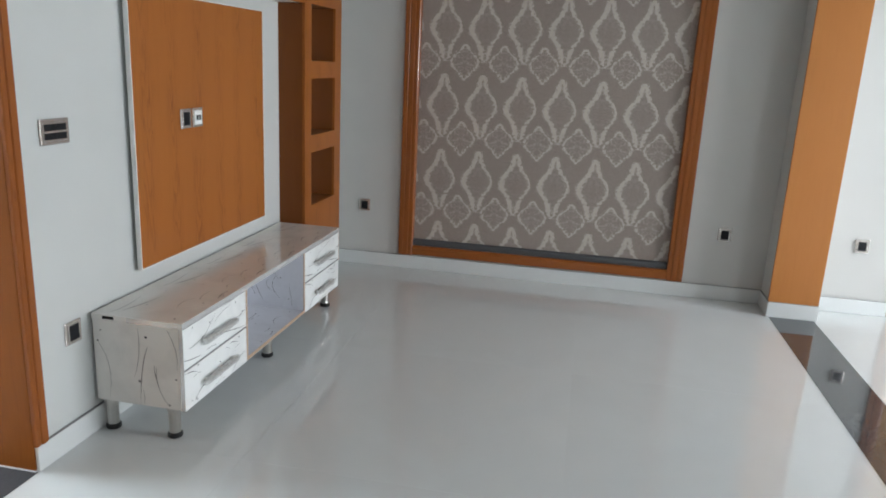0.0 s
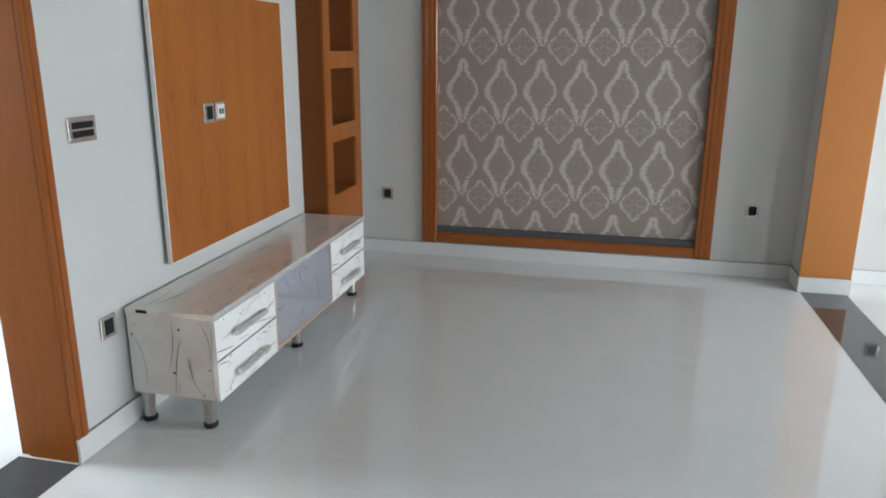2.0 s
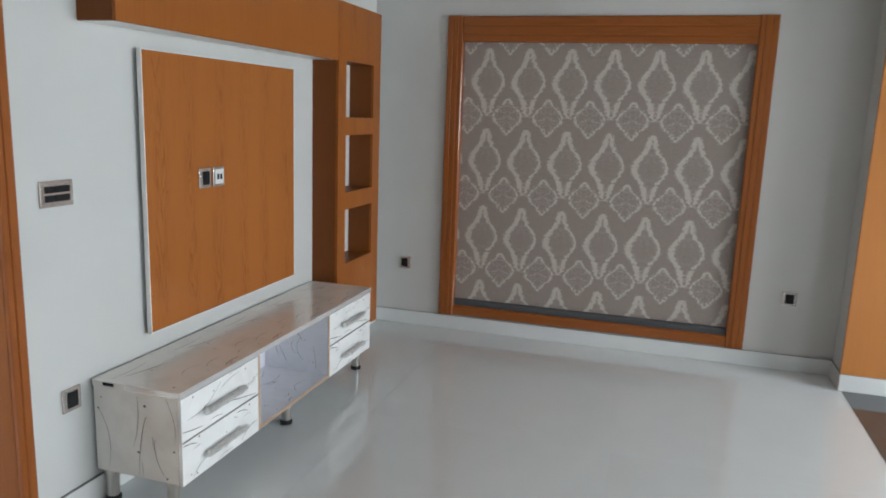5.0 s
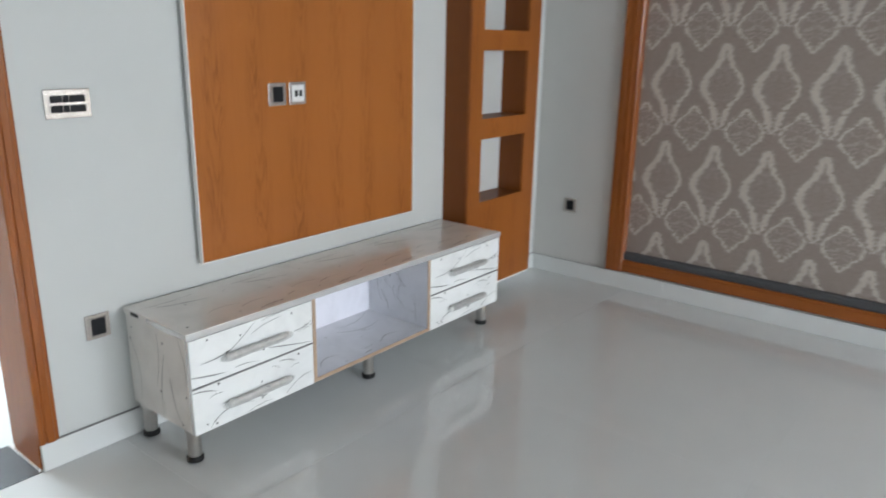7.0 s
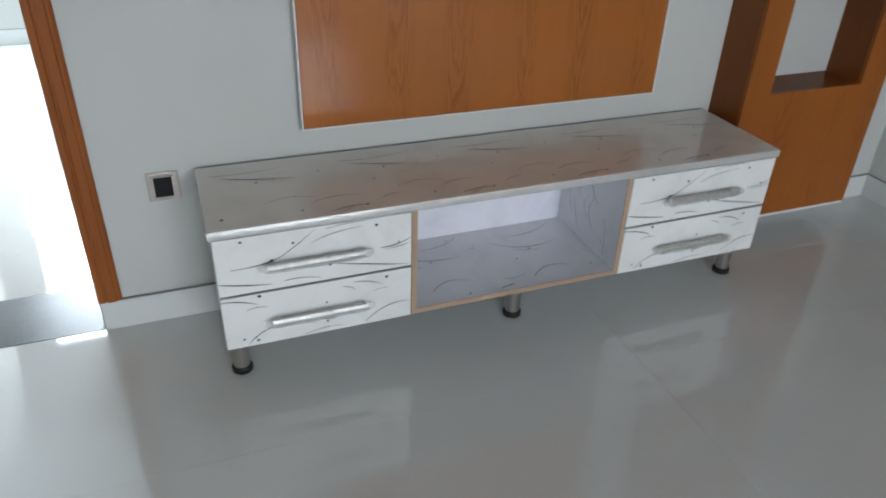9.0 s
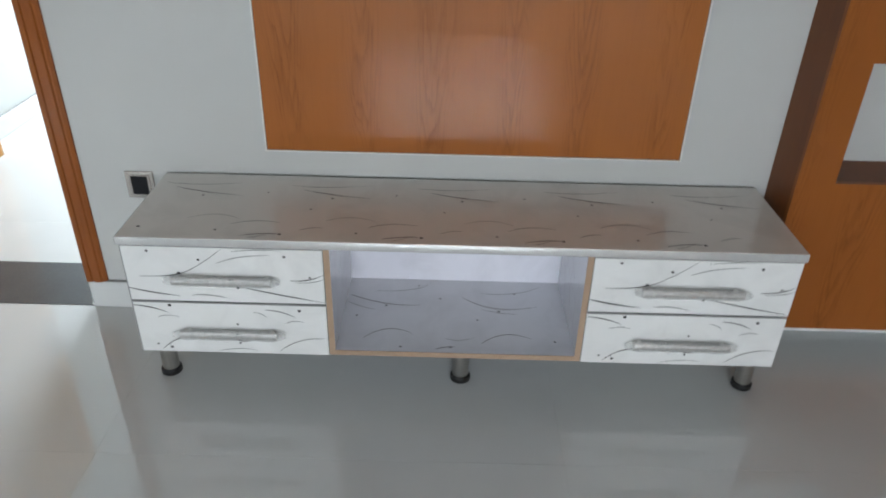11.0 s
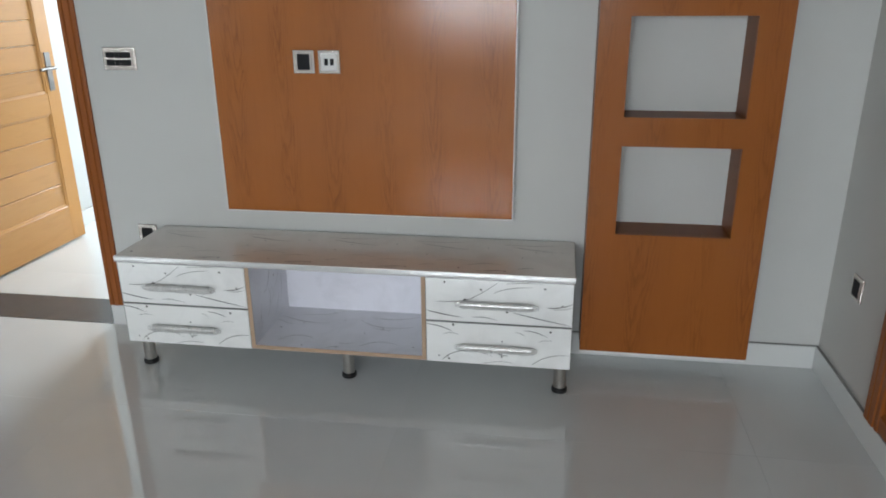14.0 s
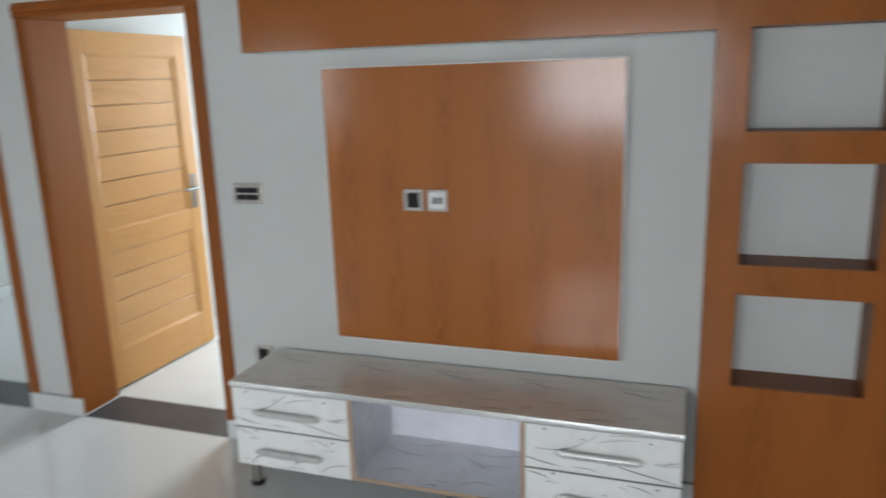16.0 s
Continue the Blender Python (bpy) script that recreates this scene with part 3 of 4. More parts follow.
panel_door("door", (WB - 0.006, DY0 - 0.052), 179.0, 0.93, "open pine door with horizontal tongue-and-groove boards and steel lever handle")

door_3 = thing("door_3", (2.68, NY, 0), "closed orange-brown wooden door in the next room", "door", kind="structure")
for e, g in ((2.165, 1), (3.225, -1)):
    bm = prism(bmesh.new(), [(p * 1.5, q) for p, q in ARC], lambda p, q, s, e=e, g=g: (e + g * p, NY - 0.0005 - q, s), 0.003, 2.1)
    part("architrave", bm, FRAME_Z, door_3)
part("head_architrave", boxes((2.165, 3.225, NY - 0.02, NY - 0.0005, 2.101, 2.2)), FRAME_X, door_3)
door_4 = thing("door_4", (-5.2, 3.9, 0), "closed orange-brown wooden door in the side room", "door", kind="structure")
for e, g in ((3.38, 1), (4.42, -1)):
    bm = prism(bmesh.new(), [(p * 1.5, q) for p, q in ARC], lambda p, q, s, e=e, g=g: (-5.1995 + q, e + g * p, s), 0.003, 2.1)
    part("architrave", bm, FRAME_Z, door_4)
part("head_architrave", boxes((-5.1995, -5.18, 3.38, 4.42, 2.101, 2.2)), FRAME_Y, door_4)
part("leaf", boxes((-5.1995, -5.19, 3.483, 4.317, 0.005, 2.1)), LEAF, door_4)
part("leaf", boxes((2.268, 3.122, NY - 0.008, NY - 0.0005, 0.005, 2.1)), LEAF, door_3)

# ---- windows (behind the walk) ----


def window(name, axis, at, c, half, z0, z1):
    w = thing(name, (at, c, z0) if axis == "x" else (c, at, z0), "white framed window with clear glass panes", "window", kind="structure")

    def bx(p0, p1, d0, d1, a, b):
        return boxes((at + d0, at + d1, p0, p1, a, b)) if axis == "x" else boxes((p0, p1, at + d0, at + d1, a, b))
    f = 0.05
    part("window_frame", bx(c - half, c - half + f, -0.03, 0.03, z0, z1), WHITE_EDGE, w)
    part("window_frame", bx(c + half - f, c + half, -0.03, 0.03, z0, z1), WHITE_EDGE, w)
    part("window_frame", bx(c - half + f, c + half - f, -0.03, 0.03, z0, z0 + f), WHITE_EDGE, w)
    part("window_frame", bx(c - half + f, c + half - f, -0.03, 0.03, z1 - f, z1), WHITE_EDGE, w)
    part("mullion", bx(c - 0.02, c + 0.02, -0.025, 0.025, z0 + f, z1 - f), WHITE_EDGE, w)
    for p0, p1 in ((c - half + f, c - 0.02), (c + 0.02, c + half - f)):
        pane = part("pane", bx(p0, p1, -0.004, 0.004, z0 + f, z1 - f), GLASS, w)
        pane.visible_shadow = False


window("window_1", "x", 5.3, 3.2, 1.15, 0.85, 2.35)
# made-up window around the east fill lamp
window("window_2", "x", 5.3, -1.5, 0.4, 0.85, 2.35)
window("window_3", "y", -3.1, -0.2, 0.95, 0.85, 2.35)
window("window_4", "x", -5.3, 1.75, 0.7, 0.9, 2.3)
window("window_5", "x", -5.3, -0.3, 0.65, 0.9, 2.4)

# ---- television wall: back panel, box shelf above, shelf tower ----
PY0, PY1, PZ0, PZ1 = 2.54, 3.76, 0.594, 1.748
tv_panel = thing("tv_back_panel", (WX, 3.15, PZ0), "honey veneer television back panel with white edging on the wall", "wall panel")
part("batten", boxes((WX, WX + 0.018, PY0 + 0.03, PY1 - 0.03, PZ0 + 0.03, PZ1 - 0.03)), RUBBER, tv_panel)
part("board", boxes((WX + 0.018, WX + 0.034, PY0 + 0.005, PY1 - 0.005, PZ0 + 0.005, PZ1 - 0.005)), WHITE_EDGE, tv_panel)
part("veneer_face", box(bmesh.new(), WX + 0.034, WX + 0.037, PY0 + 0.005, PY1 - 0.005, PZ0 + 0.005, PZ1 - 0.005, 0.001), VENEER, tv_panel, "honey veneer face with cathedral grain")
E5 = 0.0045
for y0, y1, z0, z1 in ((PY0, PY0 + E5, PZ0, PZ1), (PY1 - E5, PY1, PZ0, PZ1), (PY0 + E5, PY1 - E5, PZ0, PZ0 + E5), (PY0 + E5, PY1 - E5, PZ1 - E5, PZ1)):
    part("edge_strip", box(bmesh.new(), WX + 0.018, WX + 0.0395, y0, y1, z0, z1, 0.0008), EDGE_STRIP, tv_panel, "pale shiny edge strip")

TF = -1.597
TY0, TY1 = 4.048, 4.69
HY0, HZ0, HZ1 = 2.265, 1.815, 2.15
box_shelf = thing("overhead_box_shelf", (WX, 3.2, HZ0), "honey veneer boxed shelf running above the television panel", "wall shelf")
part("front_board", box(bmesh.new(), TF - 0.016, TF, HY0, TY0 - 0.0005, HZ0, HZ1, 0.0015), VENEER_Y, box_shelf)
part("end_board", box(bmesh.new(), WX, TF - 0.0165, HY0 + 0.001, HY0 + 0.017, HZ0 + 0.001, HZ1 - 0.001, 0.001), VENEER_SHADED, box_shelf)
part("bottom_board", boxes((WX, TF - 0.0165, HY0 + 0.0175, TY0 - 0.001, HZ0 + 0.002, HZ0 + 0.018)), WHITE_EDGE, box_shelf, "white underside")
part("top_board", boxes((WX, TF - 0.0165, HY0 + 0.0175, TY0 - 0.001, HZ1 - 0.018, HZ1 - 0.002)), VENEER_SHADED, box_shelf)

tower = thing("shelf_tower", (WX, 4.37, SH), "honey veneer tower with three square open niches", "shelf unit")
OY0, OY1 = 4.155, 4.574
OPEN = ((0.597, 0.934), (1.04, 1.386), (1.489, HZ0 + 0.006))
bm = bmesh.new()
zs = [SH] + [z for o in OPEN for z in o] + [HZ1]
box(bm, TF - 0.016, TF, TY0, OY0, SH, HZ1)
box(bm, TF - 0.016, TF, OY1, TY1, SH, HZ1)
for a, b in zip(zs[0::2], zs[1::2]):
    box(bm, TF - 0.016, TF, OY0, OY1, a, b)
bmesh.ops.remove_doubles(bm, verts=bm.verts, dist=0.0001)
part("front_board", bm, VENEER_TOWER, tower)
part("side_board", box(bmesh.new(), WX, TF - 0.0165, TY0 + 0.001, TY0 + 0.017, SH + 0.001, HZ1 - 0.001, 0.001), VENEER_SHADED, tower, "veneer side with shade put into its colour")
part("side_board", box(bmesh.new(), WX, TF - 0.0165, TY1 - 0.017, TY1 - 0.001, SH + 0.001, HZ1 - 0.001, 0.001), WHITE_EDGE, tower, "white outer side")
# niche linings take the veneer copy with the shade coloured in
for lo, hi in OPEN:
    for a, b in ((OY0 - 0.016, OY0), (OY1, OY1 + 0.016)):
        part("niche_side", boxes((WX, TF - 0.0165, a, b, lo, hi)), VENEER_SHADED, tower)
    part("niche_shelf", boxes((WX, TF - 0.0165, OY0 - 0.016, OY1 + 0.016, lo - 0.016, lo - 0.0003)), VENEER_SHADED, tower)
    part("niche_top", boxes((WX, TF - 0.0165, OY0 - 0.016, OY1 + 0.016, hi + 0.0003, hi + 0.016)), VENEER_SHADED, tower)
part("base_board", boxes((WX + SK, TF - 0.004, TY0 + 0.003, TY1 - 0.003, SH - 0.012, SH - 0.0005)), WHITE_EDGE, tower)

# ---- television cabinet ----
CY0, CY1, CX0, CX1, CZ0, CZ1 = 2.23, 4.006, WX + 0.0165, -1.358, 0.137, 0.506
cab = thing("tv_cabinet", (-1.56, 3.12, 0), "low white laminate television cabinet with black stroke print on steel legs", "tv cabinet")
TH = 0.024
part("top", box(bmesh.new(), CX0, CX1 + 0.002, CY0 - 0.006, CY1 + 0.004, CZ1 - TH, CZ1, 0.0015), SHADED_LAM, cab, "white laminate top with wood reflection tinted in and black print")
HALF = [(0.0115 * math.cos(a), 0.0012 * math.sin(a)) for a in (math.pi * k / 8 for k in range(9))]
bm = prism(bmesh.new(), HALF, lambda p, q, t: (CX1 + 0.002 + q, t, CZ1 - 0.0123 + p), CY0 - 0.006, CY1 + 0.004)
part("front_trim", bm, TRIM, cab, "shiny half-round aluminium edge strip")
EX = CX0 + 0.4 * (CX1 - CX0)
part("end_trim", box(bmesh.new(), EX, CX1 + 0.003, CY0 - 0.0085, CY0 - 0.0065, CZ1 - TH + 0.002, CZ1 - 0.002, 0.0005), TRIM, cab, "shiny aluminium edge strip, its back half torn off")
# flat dark piece that stands in for a shaded notch in the end
part("glue_mark", boxes((CX0 + 0.05, CX0 + 0.10, CY0 - 0.0068, CY0 - 0.0062, CZ1 - TH + 0.006, CZ1 - 0.005)), DARK, cab, "flat dark patch standing in for a notch where the strip is missing")
part("corner_strip", box(bmesh.new(), CX1 - 0.019, CX1 - 0.001, CY0 - 0.0016, CY0 - 0.0001, CZ0 - 0.001, CZ1 - TH - 0.001, 0.0004), TRIM, cab, "narrow aluminium corner strip")
DVL, DVR = 2.758, 3.462
BD = 0.016
IX = CX1 - 0.018
# end panels share the tinted laminate, which tones them down as if less lit
for a, b in ((CY0, CY0 + BD), (CY1 - BD, CY1)):
    part("side_panel", box(bmesh.new(), CX0, IX, a, b, CZ0, CZ1 - TH - 0.0005, 0.001), SHADED_LAM, cab)
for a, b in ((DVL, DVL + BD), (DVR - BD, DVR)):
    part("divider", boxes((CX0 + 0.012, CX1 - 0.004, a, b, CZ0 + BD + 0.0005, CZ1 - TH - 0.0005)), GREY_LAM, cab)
    part("divider_edge", boxes((CX1 - 0.0035, CX1 - 0.001, a, b, CZ0 + BD + 0.0005, CZ1 - TH - 0.0005)), CHIP, cab, "bare tan board edge")
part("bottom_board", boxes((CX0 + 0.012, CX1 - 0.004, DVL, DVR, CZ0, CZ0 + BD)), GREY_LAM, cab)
part("bottom_board_edge", boxes((CX1 - 0.0035, CX1 - 0.001, DVL, DVR, CZ0, CZ0 + BD)), CHIP, cab, "bare tan board edge")
for a, b in ((CY0 + BD + 0.0005, DVL - 0.0005), (DVR + 0.0005, CY1 - BD - 0.0005)):
    part("drawer_bottom", boxes((CX0 + 0.012, IX, a, b, CZ0 + 0.001, CZ0 + BD)), WHITE_LAM, cab)
part("back_board", boxes((CX0 + 0.004, CX0 + 0.0115, CY0 + BD + 0.0005, CY1 - BD - 0.0005, CZ0, CZ1 - TH - 0.001)), BACK_WHITE, cab, "plain white back board")


def ribbon(bm, face, pts, width, n=12):
    """A tapered printed stroke along a quadratic curve; face maps (u, v) to a point and gives its normal."""
    (a, b, c) = [Vector(p) for p in pts]
    ctrl = 2 * b - 0.5 * (a + c)
    rows = []
    for i in range(n + 1):
        t = i / n
        p = (1 - t) ** 2 * a + 2 * t * (1 - t) * ctrl + t * t * c
        d = 2 * (1 - t) * (ctrl - a) + 2 * t * (c - ctrl)
        w = 0.95 * width * (0.18 + math.sin(math.pi * min(1, 0.08 + t * 0.92)) ** 0.8) * 0.5
        P, N, su, sv = face(p.x, p.y)
        tu = (su * d.x + sv * d.y).normalized()
        side = tu.cross(N) * w
        rows.append((bm.verts.new(P - side), bm.verts.new(P + side)))
    for (p, q), (r, s) in zip(rows, rows[1:]):
        bm.faces.new((p, q, s, r))


def dot(bm, face, u, v, r):
    P, N, su, sv = face(u, v)
    e1 = su.normalized()
    e2 = e1.cross(N)
    bm.faces.new([bm.verts.new(P + (e1 * math.cos(k * math.pi / 4) * r * 1.2 + e2 * math.sin(k * math.pi / 4) * r)) for k in range(8)])


def plane_map(corner, su, sv):
    corner, su, sv = Vector(corner), Vector(su), Vector(sv)
    nrm = sv.cross(su).normalized()

    def face(u, v):
        return corner + su * u + sv * v + nrm * 0.0005, nrm, su, sv
    return face


def printed(name, face, strokes, dots, parent, mat=None):
    bm = bmesh.new()
    for (p, q, r, w) in strokes:
        ribbon(bm, face, (p, q, r), w)
    for u, v, s in dots:
        dot(bm, face, u, v, s)
    me = bpy.data.meshes.new(name)
    o = ORIGIN[parent.name]
    bmesh.ops.translate(bm, verts=bm.verts, vec=-o)
    bm.to_mesh(me)
    bm.free()
    me.materials.append(mat or INK)
    ob = new(name, me)
    ob.parent = parent
    ORIGIN[ob.name] = o
    return tagged(ob, "fine black printed strokes and dots", kind="stuff")


UPPER = [((0.07, 0.54), (0.25, 0.50), (0.36, 0.34), 0.0022), ((0.32, 0.42), (0.41, 0.24), (0.50, 0.02), 0.0016), ((0.47, 0.28), (0.58, 0.16), (0.74, 0.11), 0.0018),
         ((0.83, 0.56), (0.92, 0.54), (1.0, 0.44), 0.0026), ((0.85, 0.60), (0.94, 0.58), (1.0, 0.52), 0.0014), ((0.60, 0.72), (0.78, 0.84), (0.99, 0.96), 0.003),
         ((0.0, 0.76), (0.12, 0.84), (0.26, 0.90), 0.0034), ((0.32, 0.88), (0.41, 0.87), (0.51, 0.93), 0.002), ((0.55, 0.06), (0.68, 0.02), (0.80, 0.03), 0.0016)]
UPPER_DOTS = [(0.13, 0.08, 0.0035), (0.38, 0.22, 0.0035), (0.81, 0.13, 0.0038), (0.56, 0.72, 0.0038), (0.27, 0.47, 0.004), (0.93, 0.5, 0.003)]
LOWER = [((0.0, 0.06), (0.09, 0.10), (0.18, 0.20), 0.003), ((0.11, 0.95), (0.26, 0.68), (0.47, 0.78), 0.0026), ((0.74, 0.93), (0.86, 0.70), (1.0, 0.66), 0.0022),
         ((0.68, 0.10), (0.76, 0.13), (0.84, 0.24), 0.0026), ((0.12, 0.29), (0.17, 0.25), (0.23, 0.28), 0.0016), ((0.78, 0.36), (0.83, 0.31), (0.88, 0.33), 0.0014),
         ((0.62, 0.15), (0.66, 0.18), (0.69, 0.26), 0.0014), ((0.50, 0.70), (0.54, 0.74), (0.58, 0.74), 0.003), ((0.40, 0.97), (0.52, 0.90), (0.62, 0.93), 0.0016)]
LOWER_DOTS = [(0.19, 0.05, 0.0045), (0.86, 0.10, 0.0042), (0.53, 0.40, 0.003), (0.53, 0.78, 0.0035), (0.09, 0.84, 0.003), (0.16, 0.90, 0.004), (0.15, 0.84, 0.0025)]
SIDE = [((0.53, 0.05), (0.53, 0.36), (0.46, 0.66), 0.003), ((0.63, 0.27), (0.56, 0.56), (0.52, 0.97), 0.004), ((0.73, 0.50), (0.74, 0.74), (0.86, 0.97), 0.003),
        ((0.05, 0.27), (0.17, 0.58), (0.15, 0.95), 0.0022), ((0.87, 0.03), (0.96, 0.28), (0.96, 0.52), 0.0026), ((0.56, 0.80), (0.57, 0.90), (0.56, 0.98), 0.0018),
        ((0.70, 0.48), (0.71, 0.6), (0.74, 0.7), 0.0035)]
SIDE_DOTS = [(0.62, 0.15, 0.005), (0.52, 0.70, 0.005), (0.05, 0.26, 0.004), (0.95, 0.62, 0.004), (0.09, 0.13, 0.003), (0.86, 0.95, 0.004)]

side_face = plane_map((CX0, CY0 - 0.0002, CZ1 - TH), (IX - CX0, 0, 0), (0, 0, -(CZ1 - TH - CZ0)))
# normal must face the doorway side
side_face = (lambda f: (lambda u, v: (Vector((f(u, v)[0].x, CY0 - 0.0008, f(u, v)[0].z)), Vector((0, -1, 0)), f(u, v)[2], f(u, v)[3])))(side_face)
printed("stroke_print", side_face, [(a, b, c, w * 0.7) for a, b, c, w in SIDE], SIDE_DOTS, cab)


def handle(y, z, parent, bend):
    """Bar handle still in its wrapping film."""
    hl = 0.132
    x = CX1 + 0.0005
    bm = bmesh.new()
    arc = [(0.016 * math.cos(a), 0.009 * math.sin(a)) for a in (math.pi * 2 * k / 12 for k in range(12))]
    prism(bm, arc, lambda p, q, s: (x + 0.023 + q * 0.8, s, z + p * 0.75), y - hl, y + hl)
    for e in (-1, 1):
        c = y + e * (hl - 0.018)
        box(bm, x, x + 0.022, c - 0.006, c + 0.006, z - 0.006, z + 0.006)
    h = part("handle", bm, BAR, parent, "brushed steel bar handle")
    rnd = random.Random(bend)
    bm = bmesh.new()
    loops = []
    for i in range(19):
        s = y - hl - 0.022 + (2 * hl + 0.044) * i / 18
        end = 0.35 if i in (0, 18) else (0.75 if i in (1, 17) else 1.0)
        ring = []
        for k in range(10):
            a = math.pi * 2 * k / 10
            wob = 1 + rnd.uniform(-0.07, 0.07)
            ring.append(bm.verts.new((x + 0.0185 + 0.0165 * math.cos(a) * end * min(wob, 1.05), s + rnd.uniform(-0.003, 0.003), z - 0.001 + 0.0165 * math.sin(a) * end * wob)))
        loops.append(ring)
    for lo, hi in zip(loops, loops[1:]):
        for k in range(10):
            bm.faces.new((lo[k], lo[(k + 1) % 10], hi[(k + 1) % 10], hi[k]))
    part("film_sleeve", bm, FILM, h, "clear wrapping film", smooth=True)


ZS = 0.306
k = 0
for y0, y1 in ((CY0 + 0.001, DVL - 0.002), (DVR + 0.002, CY1 - 0.001)):
    for z0, z1, st, dt in ((ZS + 0.003, CZ1 - TH - 0.003, UPPER, UPPER_DOTS), (CZ0 - 0.002, ZS - 0.003, LOWER, LOWER_DOTS)):
        front = part("drawer_front", box(bmesh.new(), CX1 - 0.0175, CX1, y0, y1, z0, z1, 0.0015), WHITE_LAM, cab, "white drawer front with black stroke print")
        part("front_edge_strip", boxes((CX1 - 0.010, CX1 + 0.0012, y0 + 0.001, y1 - 0.001, z1 - 0.0005, z1 + 0.0012)), TRIM, front)
        f = plane_map((CX1, y0, z1), (0, y1 - y0, 0), (0, 0, z0 - z1))
        f = (lambda g: (lambda u, v: (Vector((CX1 + 0.0007, g(u, v)[0].y, g(u, v)[0].z)), Vector((1, 0, 0)), g(u, v)[2], g(u, v)[3])))(f)
        printed("stroke_print", f, st, dt, front)
        handle((y0 + y1) / 2 - 0.005, (z0 + z1) / 2 - 0.006, front, k)
        k += 1

# print on the top and in the open compartment
def scatter(seed, n, length, width):
    rnd = random.Random(seed)
    st, dt = [], []
    for i in range(n):
        u, v = rnd.uniform(0.02, 0.9), rnd.uniform(0.06, 0.94)
        ln = rnd.uniform(0.5, 1.2) * length
        dv = rnd.uniform(-0.14, 0.05)
        st.append(((u, v), (u + ln * 0.5, max(0.02, min(0.97, v + dv - rnd.uniform(-0.03, 0.08)))), (min(0.99, u + ln), max(0.03, min(0.97, v + dv * 1.4))), rnd.uniform(0.5, 1.3) * width))
        if rnd.random() < 0.7:
            dt.append((min(0.98, u + rnd.uniform(0, ln)), max(0.03, min(0.97, v + rnd.uniform(-0.06, 0.06))), rnd.uniform(0.002, 0.0045)))
    return st, dt


top_face = lambda u, v: (Vector((CX0 + (CX1 - CX0) * v, CY0 + (CY1 - CY0) * u, CZ1 + 0.0006)), Vector((0, 0, 1)), Vector((0, CY1 - CY0, 0)), Vector((CX1 - CX0, 0, 0)))
TOPL = CY1 - CY0
top_black, top_grey, top_dots = [], [], [(0.02, 0.86, 0.005)]
for k in range(5):
    o = 0.37 * k

    def tu(y, o=o):
        return (y + o) / TOPL
    if tu(0.27) < 0.99:
        top_black.append(((tu(0.06), 0.24), (tu(0.15), 0.31), (tu(0.26), 0.36), 0.0026))
        top_grey.append(((tu(0.08), 0.27), (tu(0.14), 0.31), (tu(0.20), 0.37), 0.002))
        top_dots.append((tu(0.15), 0.37, 0.004))
    if tu(0.30) < 0.99:
        top_grey.append(((tu(0.15), 0.72), (tu(0.22), 0.66), (tu(0.29), 0.72), 0.0022))
        top_dots.append((tu(0.24), 0.88, 0.0035))
    if tu(0.43) < 0.99:
        top_black.append(((tu(0.31), 0.95), (tu(0.37), 0.915), (tu(0.41), 0.92), 0.0028))
        top_grey.append(((tu(0.33), 0.97), (tu(0.36), 0.95), (tu(0.385), 0.90), 0.0022))
        top_dots += [(tu(0.412), 0.92, 0.0045), (tu(0.33), 0.30, 0.003)]
    if tu(0.52) < 0.99:
        top_black.append(((tu(0.46), 0.86), (tu(0.49), 0.82), (tu(0.52), 0.82), 0.0018))
        top_dots.append((tu(0.47), 0.55, 0.003))
# finer strokes that run beside the main ones
for k in range(5):
    o = 0.37 * k
    for y0, v0, y1, v1, y2, v2, w in ((0.02, 0.17, 0.12, 0.19, 0.24, 0.15, 0.0019), (0.27, 0.80, 0.33, 0.74, 0.40, 0.76, 0.0019)):
        if y2 + o < TOPL - 0.01:
            top_black.append((((y0 + o) / TOPL, v0), ((y1 + o) / TOPL, v1), ((y2 + o) / TOPL, v2), w))
printed("stroke_print", top_face, [(a, b, c, w * 1.2) for a, b, c, w in top_black], top_dots, cab)
printed("grey_print", top_face, [(a, b, c, w * 1.0) for a, b, c, w in top_grey], [], cab, INK_GREY)
low_face = lambda u, v: (Vector((CX0 + 0.02 + (CX1 - CX0 - 0.03) * v, DVL + BD + (DVR - DVL - 2 * BD) * u, CZ0 + BD + 0.0006)), Vector((0, 0, 1)), Vector((0, DVR - DVL, 0)), Vector((CX1 - CX0, 0, 0)))
LOW = [((0.015, 0.25), (0.185, 0.37), (0.345, 0.38), 0.0028), ((0.535, 0.25), (0.69, 0.41), (0.88, 0.36), 0.0028), ((0.13, 0.18), (0.29, 0.15), (0.39, 0.03), 0.0018),
       ((0.62, 0.18), (0.78, 0.17), (0.92, 0.04), 0.0018), ((0.107, 0.86), (0.205, 0.73), (0.32, 0.79), 0.0024), ((0.615, 0.89), (0.72, 0.77), (0.83, 0.82), 0.0024),
       ((0.42, 0.98), (0.46, 0.95), (0.50, 0.95), 0.003), ((0.01, 0.36), (0.08, 0.43), (0.14, 0.46), 0.0016), ((0.62, 0.42), (0.7, 0.47), (0.78, 0.48), 0.0016),
       ((0.46, 0.84), (0.52, 0.86), (0.58, 0.82), 0.0016)]
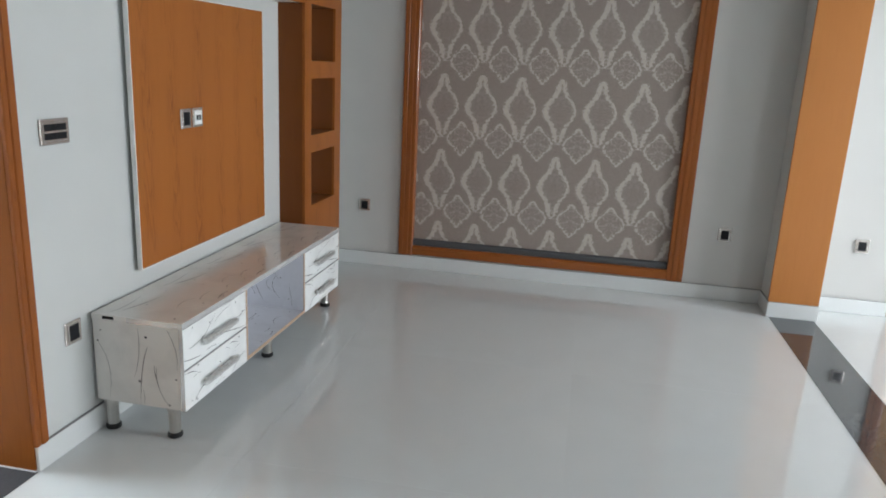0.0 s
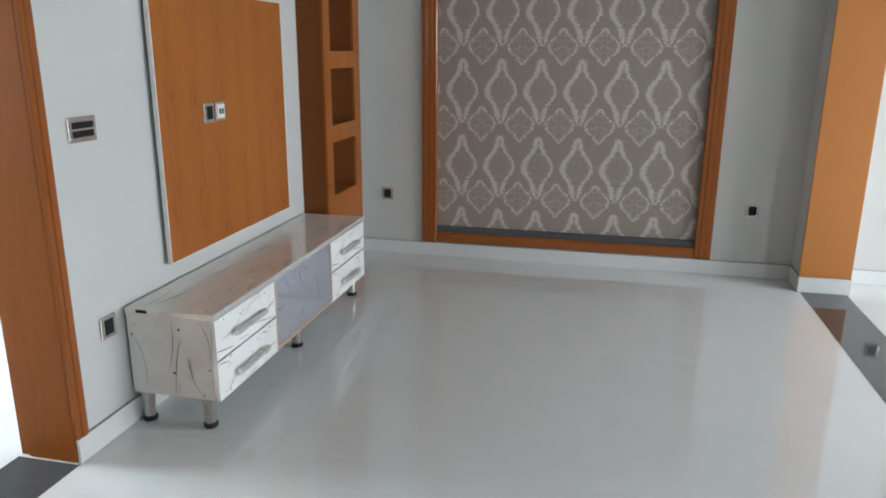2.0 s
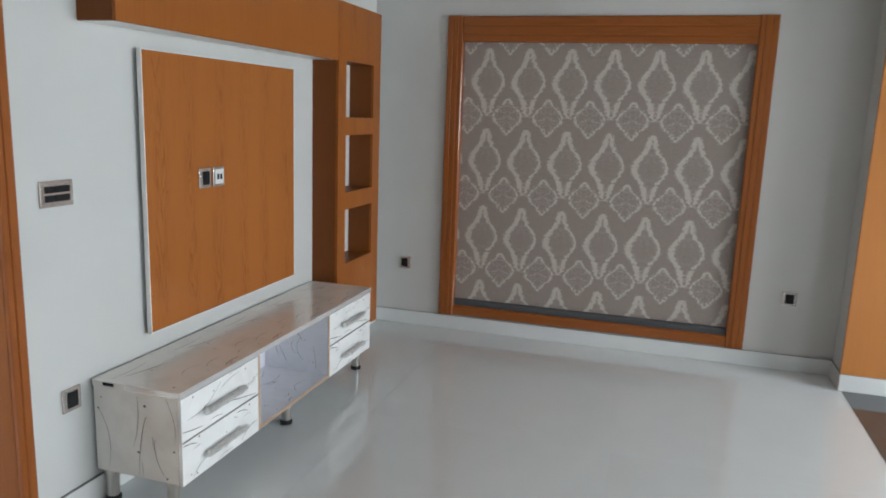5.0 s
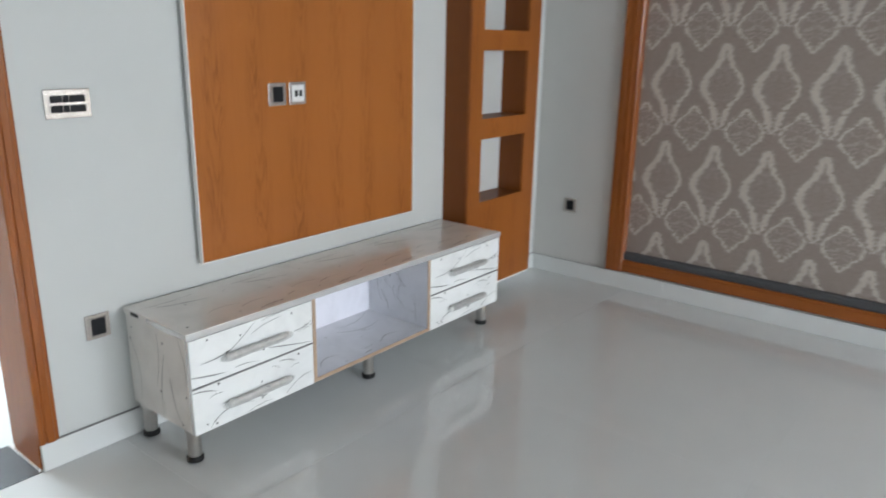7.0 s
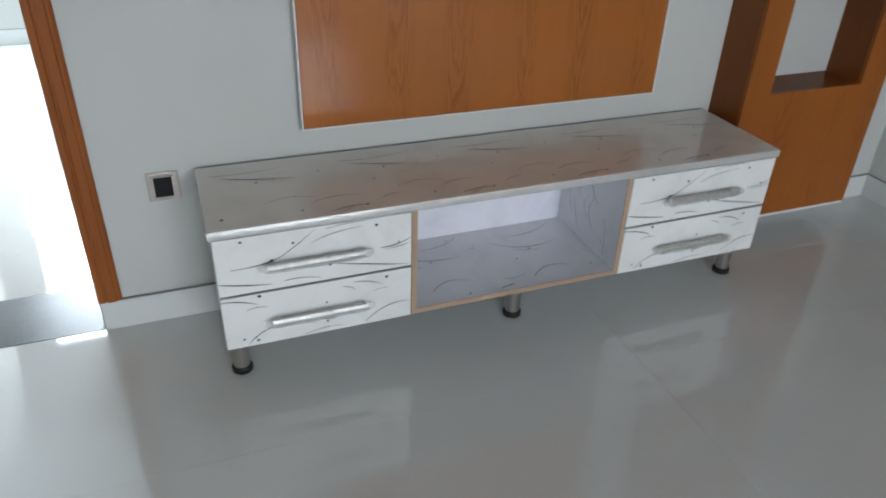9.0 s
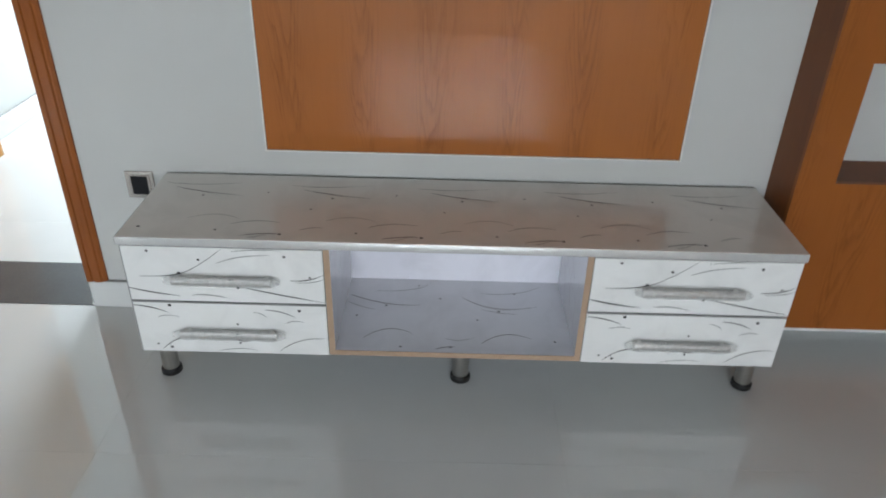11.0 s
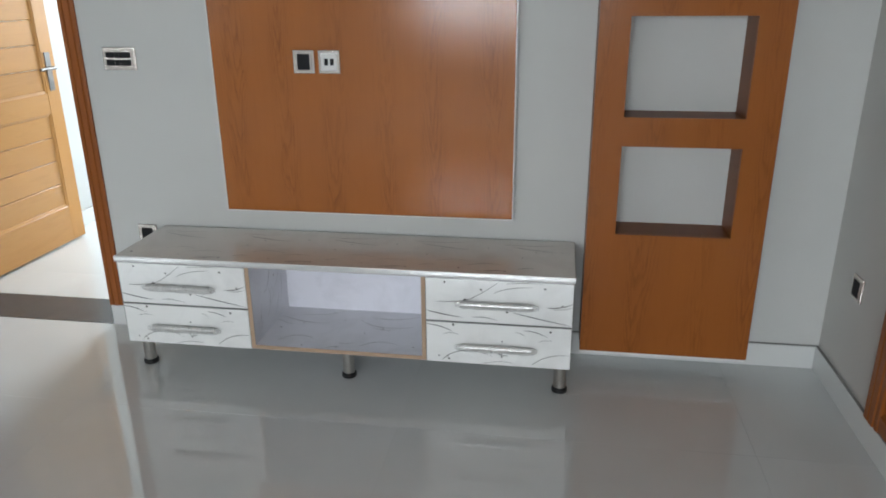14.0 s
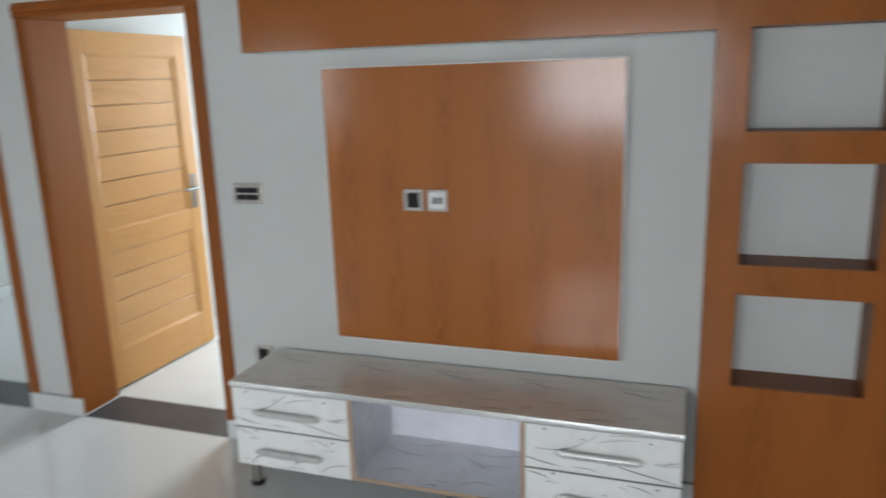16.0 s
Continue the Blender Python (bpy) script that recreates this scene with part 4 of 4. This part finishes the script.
LOW_DOTS = [(0.185, 0.40, 0.004), (0.70, 0.45, 0.004), (0.33, 0.08, 0.003), (0.43, 0.28, 0.003), (0.78, 0.18, 0.003), (0.06, 0.55, 0.003), (0.60, 0.58, 0.003), (0.27, 0.96, 0.0035),
            (0.48, 0.95, 0.004), (0.93, 0.85, 0.003)]
printed("stroke_print", low_face, LOW, LOW_DOTS, cab)
hgt = CZ1 - TH - CZ0 - BD
for yy, ny in ((DVL + BD + 0.0006, 1), (DVR - BD - 0.0006, -1)):
    inner = lambda u, v, yy=yy, ny=ny: (Vector((CX0 + 0.02 + (CX1 - CX0 - 0.03) * v, yy, CZ0 + BD + hgt * u)), Vector((0, ny, 0)), Vector((0, 0, hgt)), Vector((CX1 - CX0, 0, 0)))
    printed("stroke_print", inner, *scatter(33, 8, 0.4, 0.002), cab)

for lx, ly in ((-1.432, 2.266), (-1.432, 3.13), (-1.432, 3.972), (-1.708, 2.262), (-1.708, 3.13), (-1.708, 3.972)):
    leg = part("leg", lathe(bmesh.new(), lx, ly, [(0.024, 0.022), (0.024, 0.118), (0.03, 0.12), (0.03, CZ0 - 0.0025)]), STEEL, cab, "brushed steel tube leg", smooth=False)
    part("rubber_foot", lathe(bmesh.new(), lx, ly, [(0.027, 0.002), (0.030, 0.005), (0.030, 0.018), (0.0255, 0.024)]), RUBBER, leg, "black rubber foot")

# ---- sockets and switches ----


def plate(name, label, category, w, h, modules, mat_in):
    """Face plate that looks along -y, its back at y = 0; modules: dark pieces as (x0, x1, z0, z1)."""
    p = thing(name, (0, 0, 0), label, category, "wall plates")
    part("face_plate", box(bmesh.new(), -w / 2, w / 2, -0.008, 0, -h / 2, h / 2, 0.003, 2), PLATE, p)
    inset = 0.012
    part("insert", box(bmesh.new(), -w / 2 + inset, w / 2 - inset, -0.0105, -0.0085, -h / 2 + inset, h / 2 - inset, 0.001), mat_in, p)
    for x0, x1, z0, z1 in modules:
        part("module", box(bmesh.new(), x0, x1, -0.0125, -0.0106, z0, z1, 0.0007), DARK, p)
    return p


sock = plate("socket", "square champagne-framed wall socket with dark insert", "socket", 0.088, 0.09, [(-0.025, 0.025, -0.030, 0.030)], PLATE)
sock.matrix_world = pose(-1.507, NY - 0.0005, 0.459)
copy_thing(sock, pose(1.068, NY - 0.0005, 0.466))
copy_thing(sock, pose(1.937, NY - 0.0005, 0.469))
copy_thing(sock, pose(WX + 0.0005, 2.134, 0.458, 0, 0, 90))
copy_thing(sock, pose(WX + 0.0375, 2.928, 1.215, 0, 0, 90))
data_plate = plate("data_socket", "square champagne-framed data socket with two small ports", "socket", 0.088, 0.09, [(-0.018, -0.003, -0.013, 0.013), (0.005, 0.020, -0.013, 0.013)], PLATE_IN)
data_plate.matrix_world = pose(WX + 0.0375, 3.031, 1.215, 0, 0, 90)
rows_sw = [(x0, x1, z0, z1) for z0, z1 in ((0.004, 0.027), (-0.027, -0.004)) for x0, x1 in ((-0.056, -0.0185), (-0.0165, 0.0025), (0.0045, 0.054))]
sw = plate("light_switch", "wide champagne-framed switch plate with dark rocker switches", "switch", 0.146, 0.092, rows_sw, PLATE)
sw.matrix_world = pose(WX + 0.0005, 2.124, 1.219, 0, 0, 90)

# ---- floor tiles ----
TS = 1.225
TILE_MESH = {}


def tile_mesh(w, d):
    key = (round(w, 3), round(d, 3))
    if key not in TILE_MESH:
        bm = box(bmesh.new(), 0, w, 0, d, -0.004, 0.0, 0.0)
        top = [e for e in bm.edges if all(v.co.z > -0.001 for v in e.verts)]
        bmesh.ops.bevel(bm, geom=top, offset=0.0002, segments=1, affect="EDGES")
        me = bpy.data.meshes.new("tile")
        bm.to_mesh(me)
        bm.free()
        me.materials.append(TILE)
        TILE_MESH[key] = me
    return TILE_MESH[key]


def lay(x0, x1, y0, y1, ox, oy):
    G = 0.00025
    i0, i1 = math.floor((x0 - ox) / TS), math.ceil((x1 - ox) / TS)
    j0, j1 = math.floor((y0 - oy) / TS), math.ceil((y1 - oy) / TS)
    for i in range(i0, i1):
        for j in range(j0, j1):
            a, b = max(x0, ox + i * TS), min(x1, ox + (i + 1) * TS)
            c, d = max(y0, oy + j * TS), min(y1, oy + (j + 1) * TS)
            if b - a < 0.01 or d - c < 0.01:
                continue
            t = new("tile", tile_mesh(b - a - 2 * G, d - c - 2 * G))
            t.parent = floor
            t.location = (a + G, c + G, 0.0)


lay(WX + 0.008, AX0 + 0.004, -3.0, NY, 0.125, 0.95)
lay(AX1 - 0.004, 5.2, -3.0, NY, 0.125, 0.95)
lay(AX0 + 0.004, AX1 - 0.004, -3.0, -0.9, 0.125, 0.95)
lay(-5.2, WB, -1.5, 0.67, 0.125, 0.95)
lay(-5.2, WB, 0.80, NY, 0.125, 0.95)
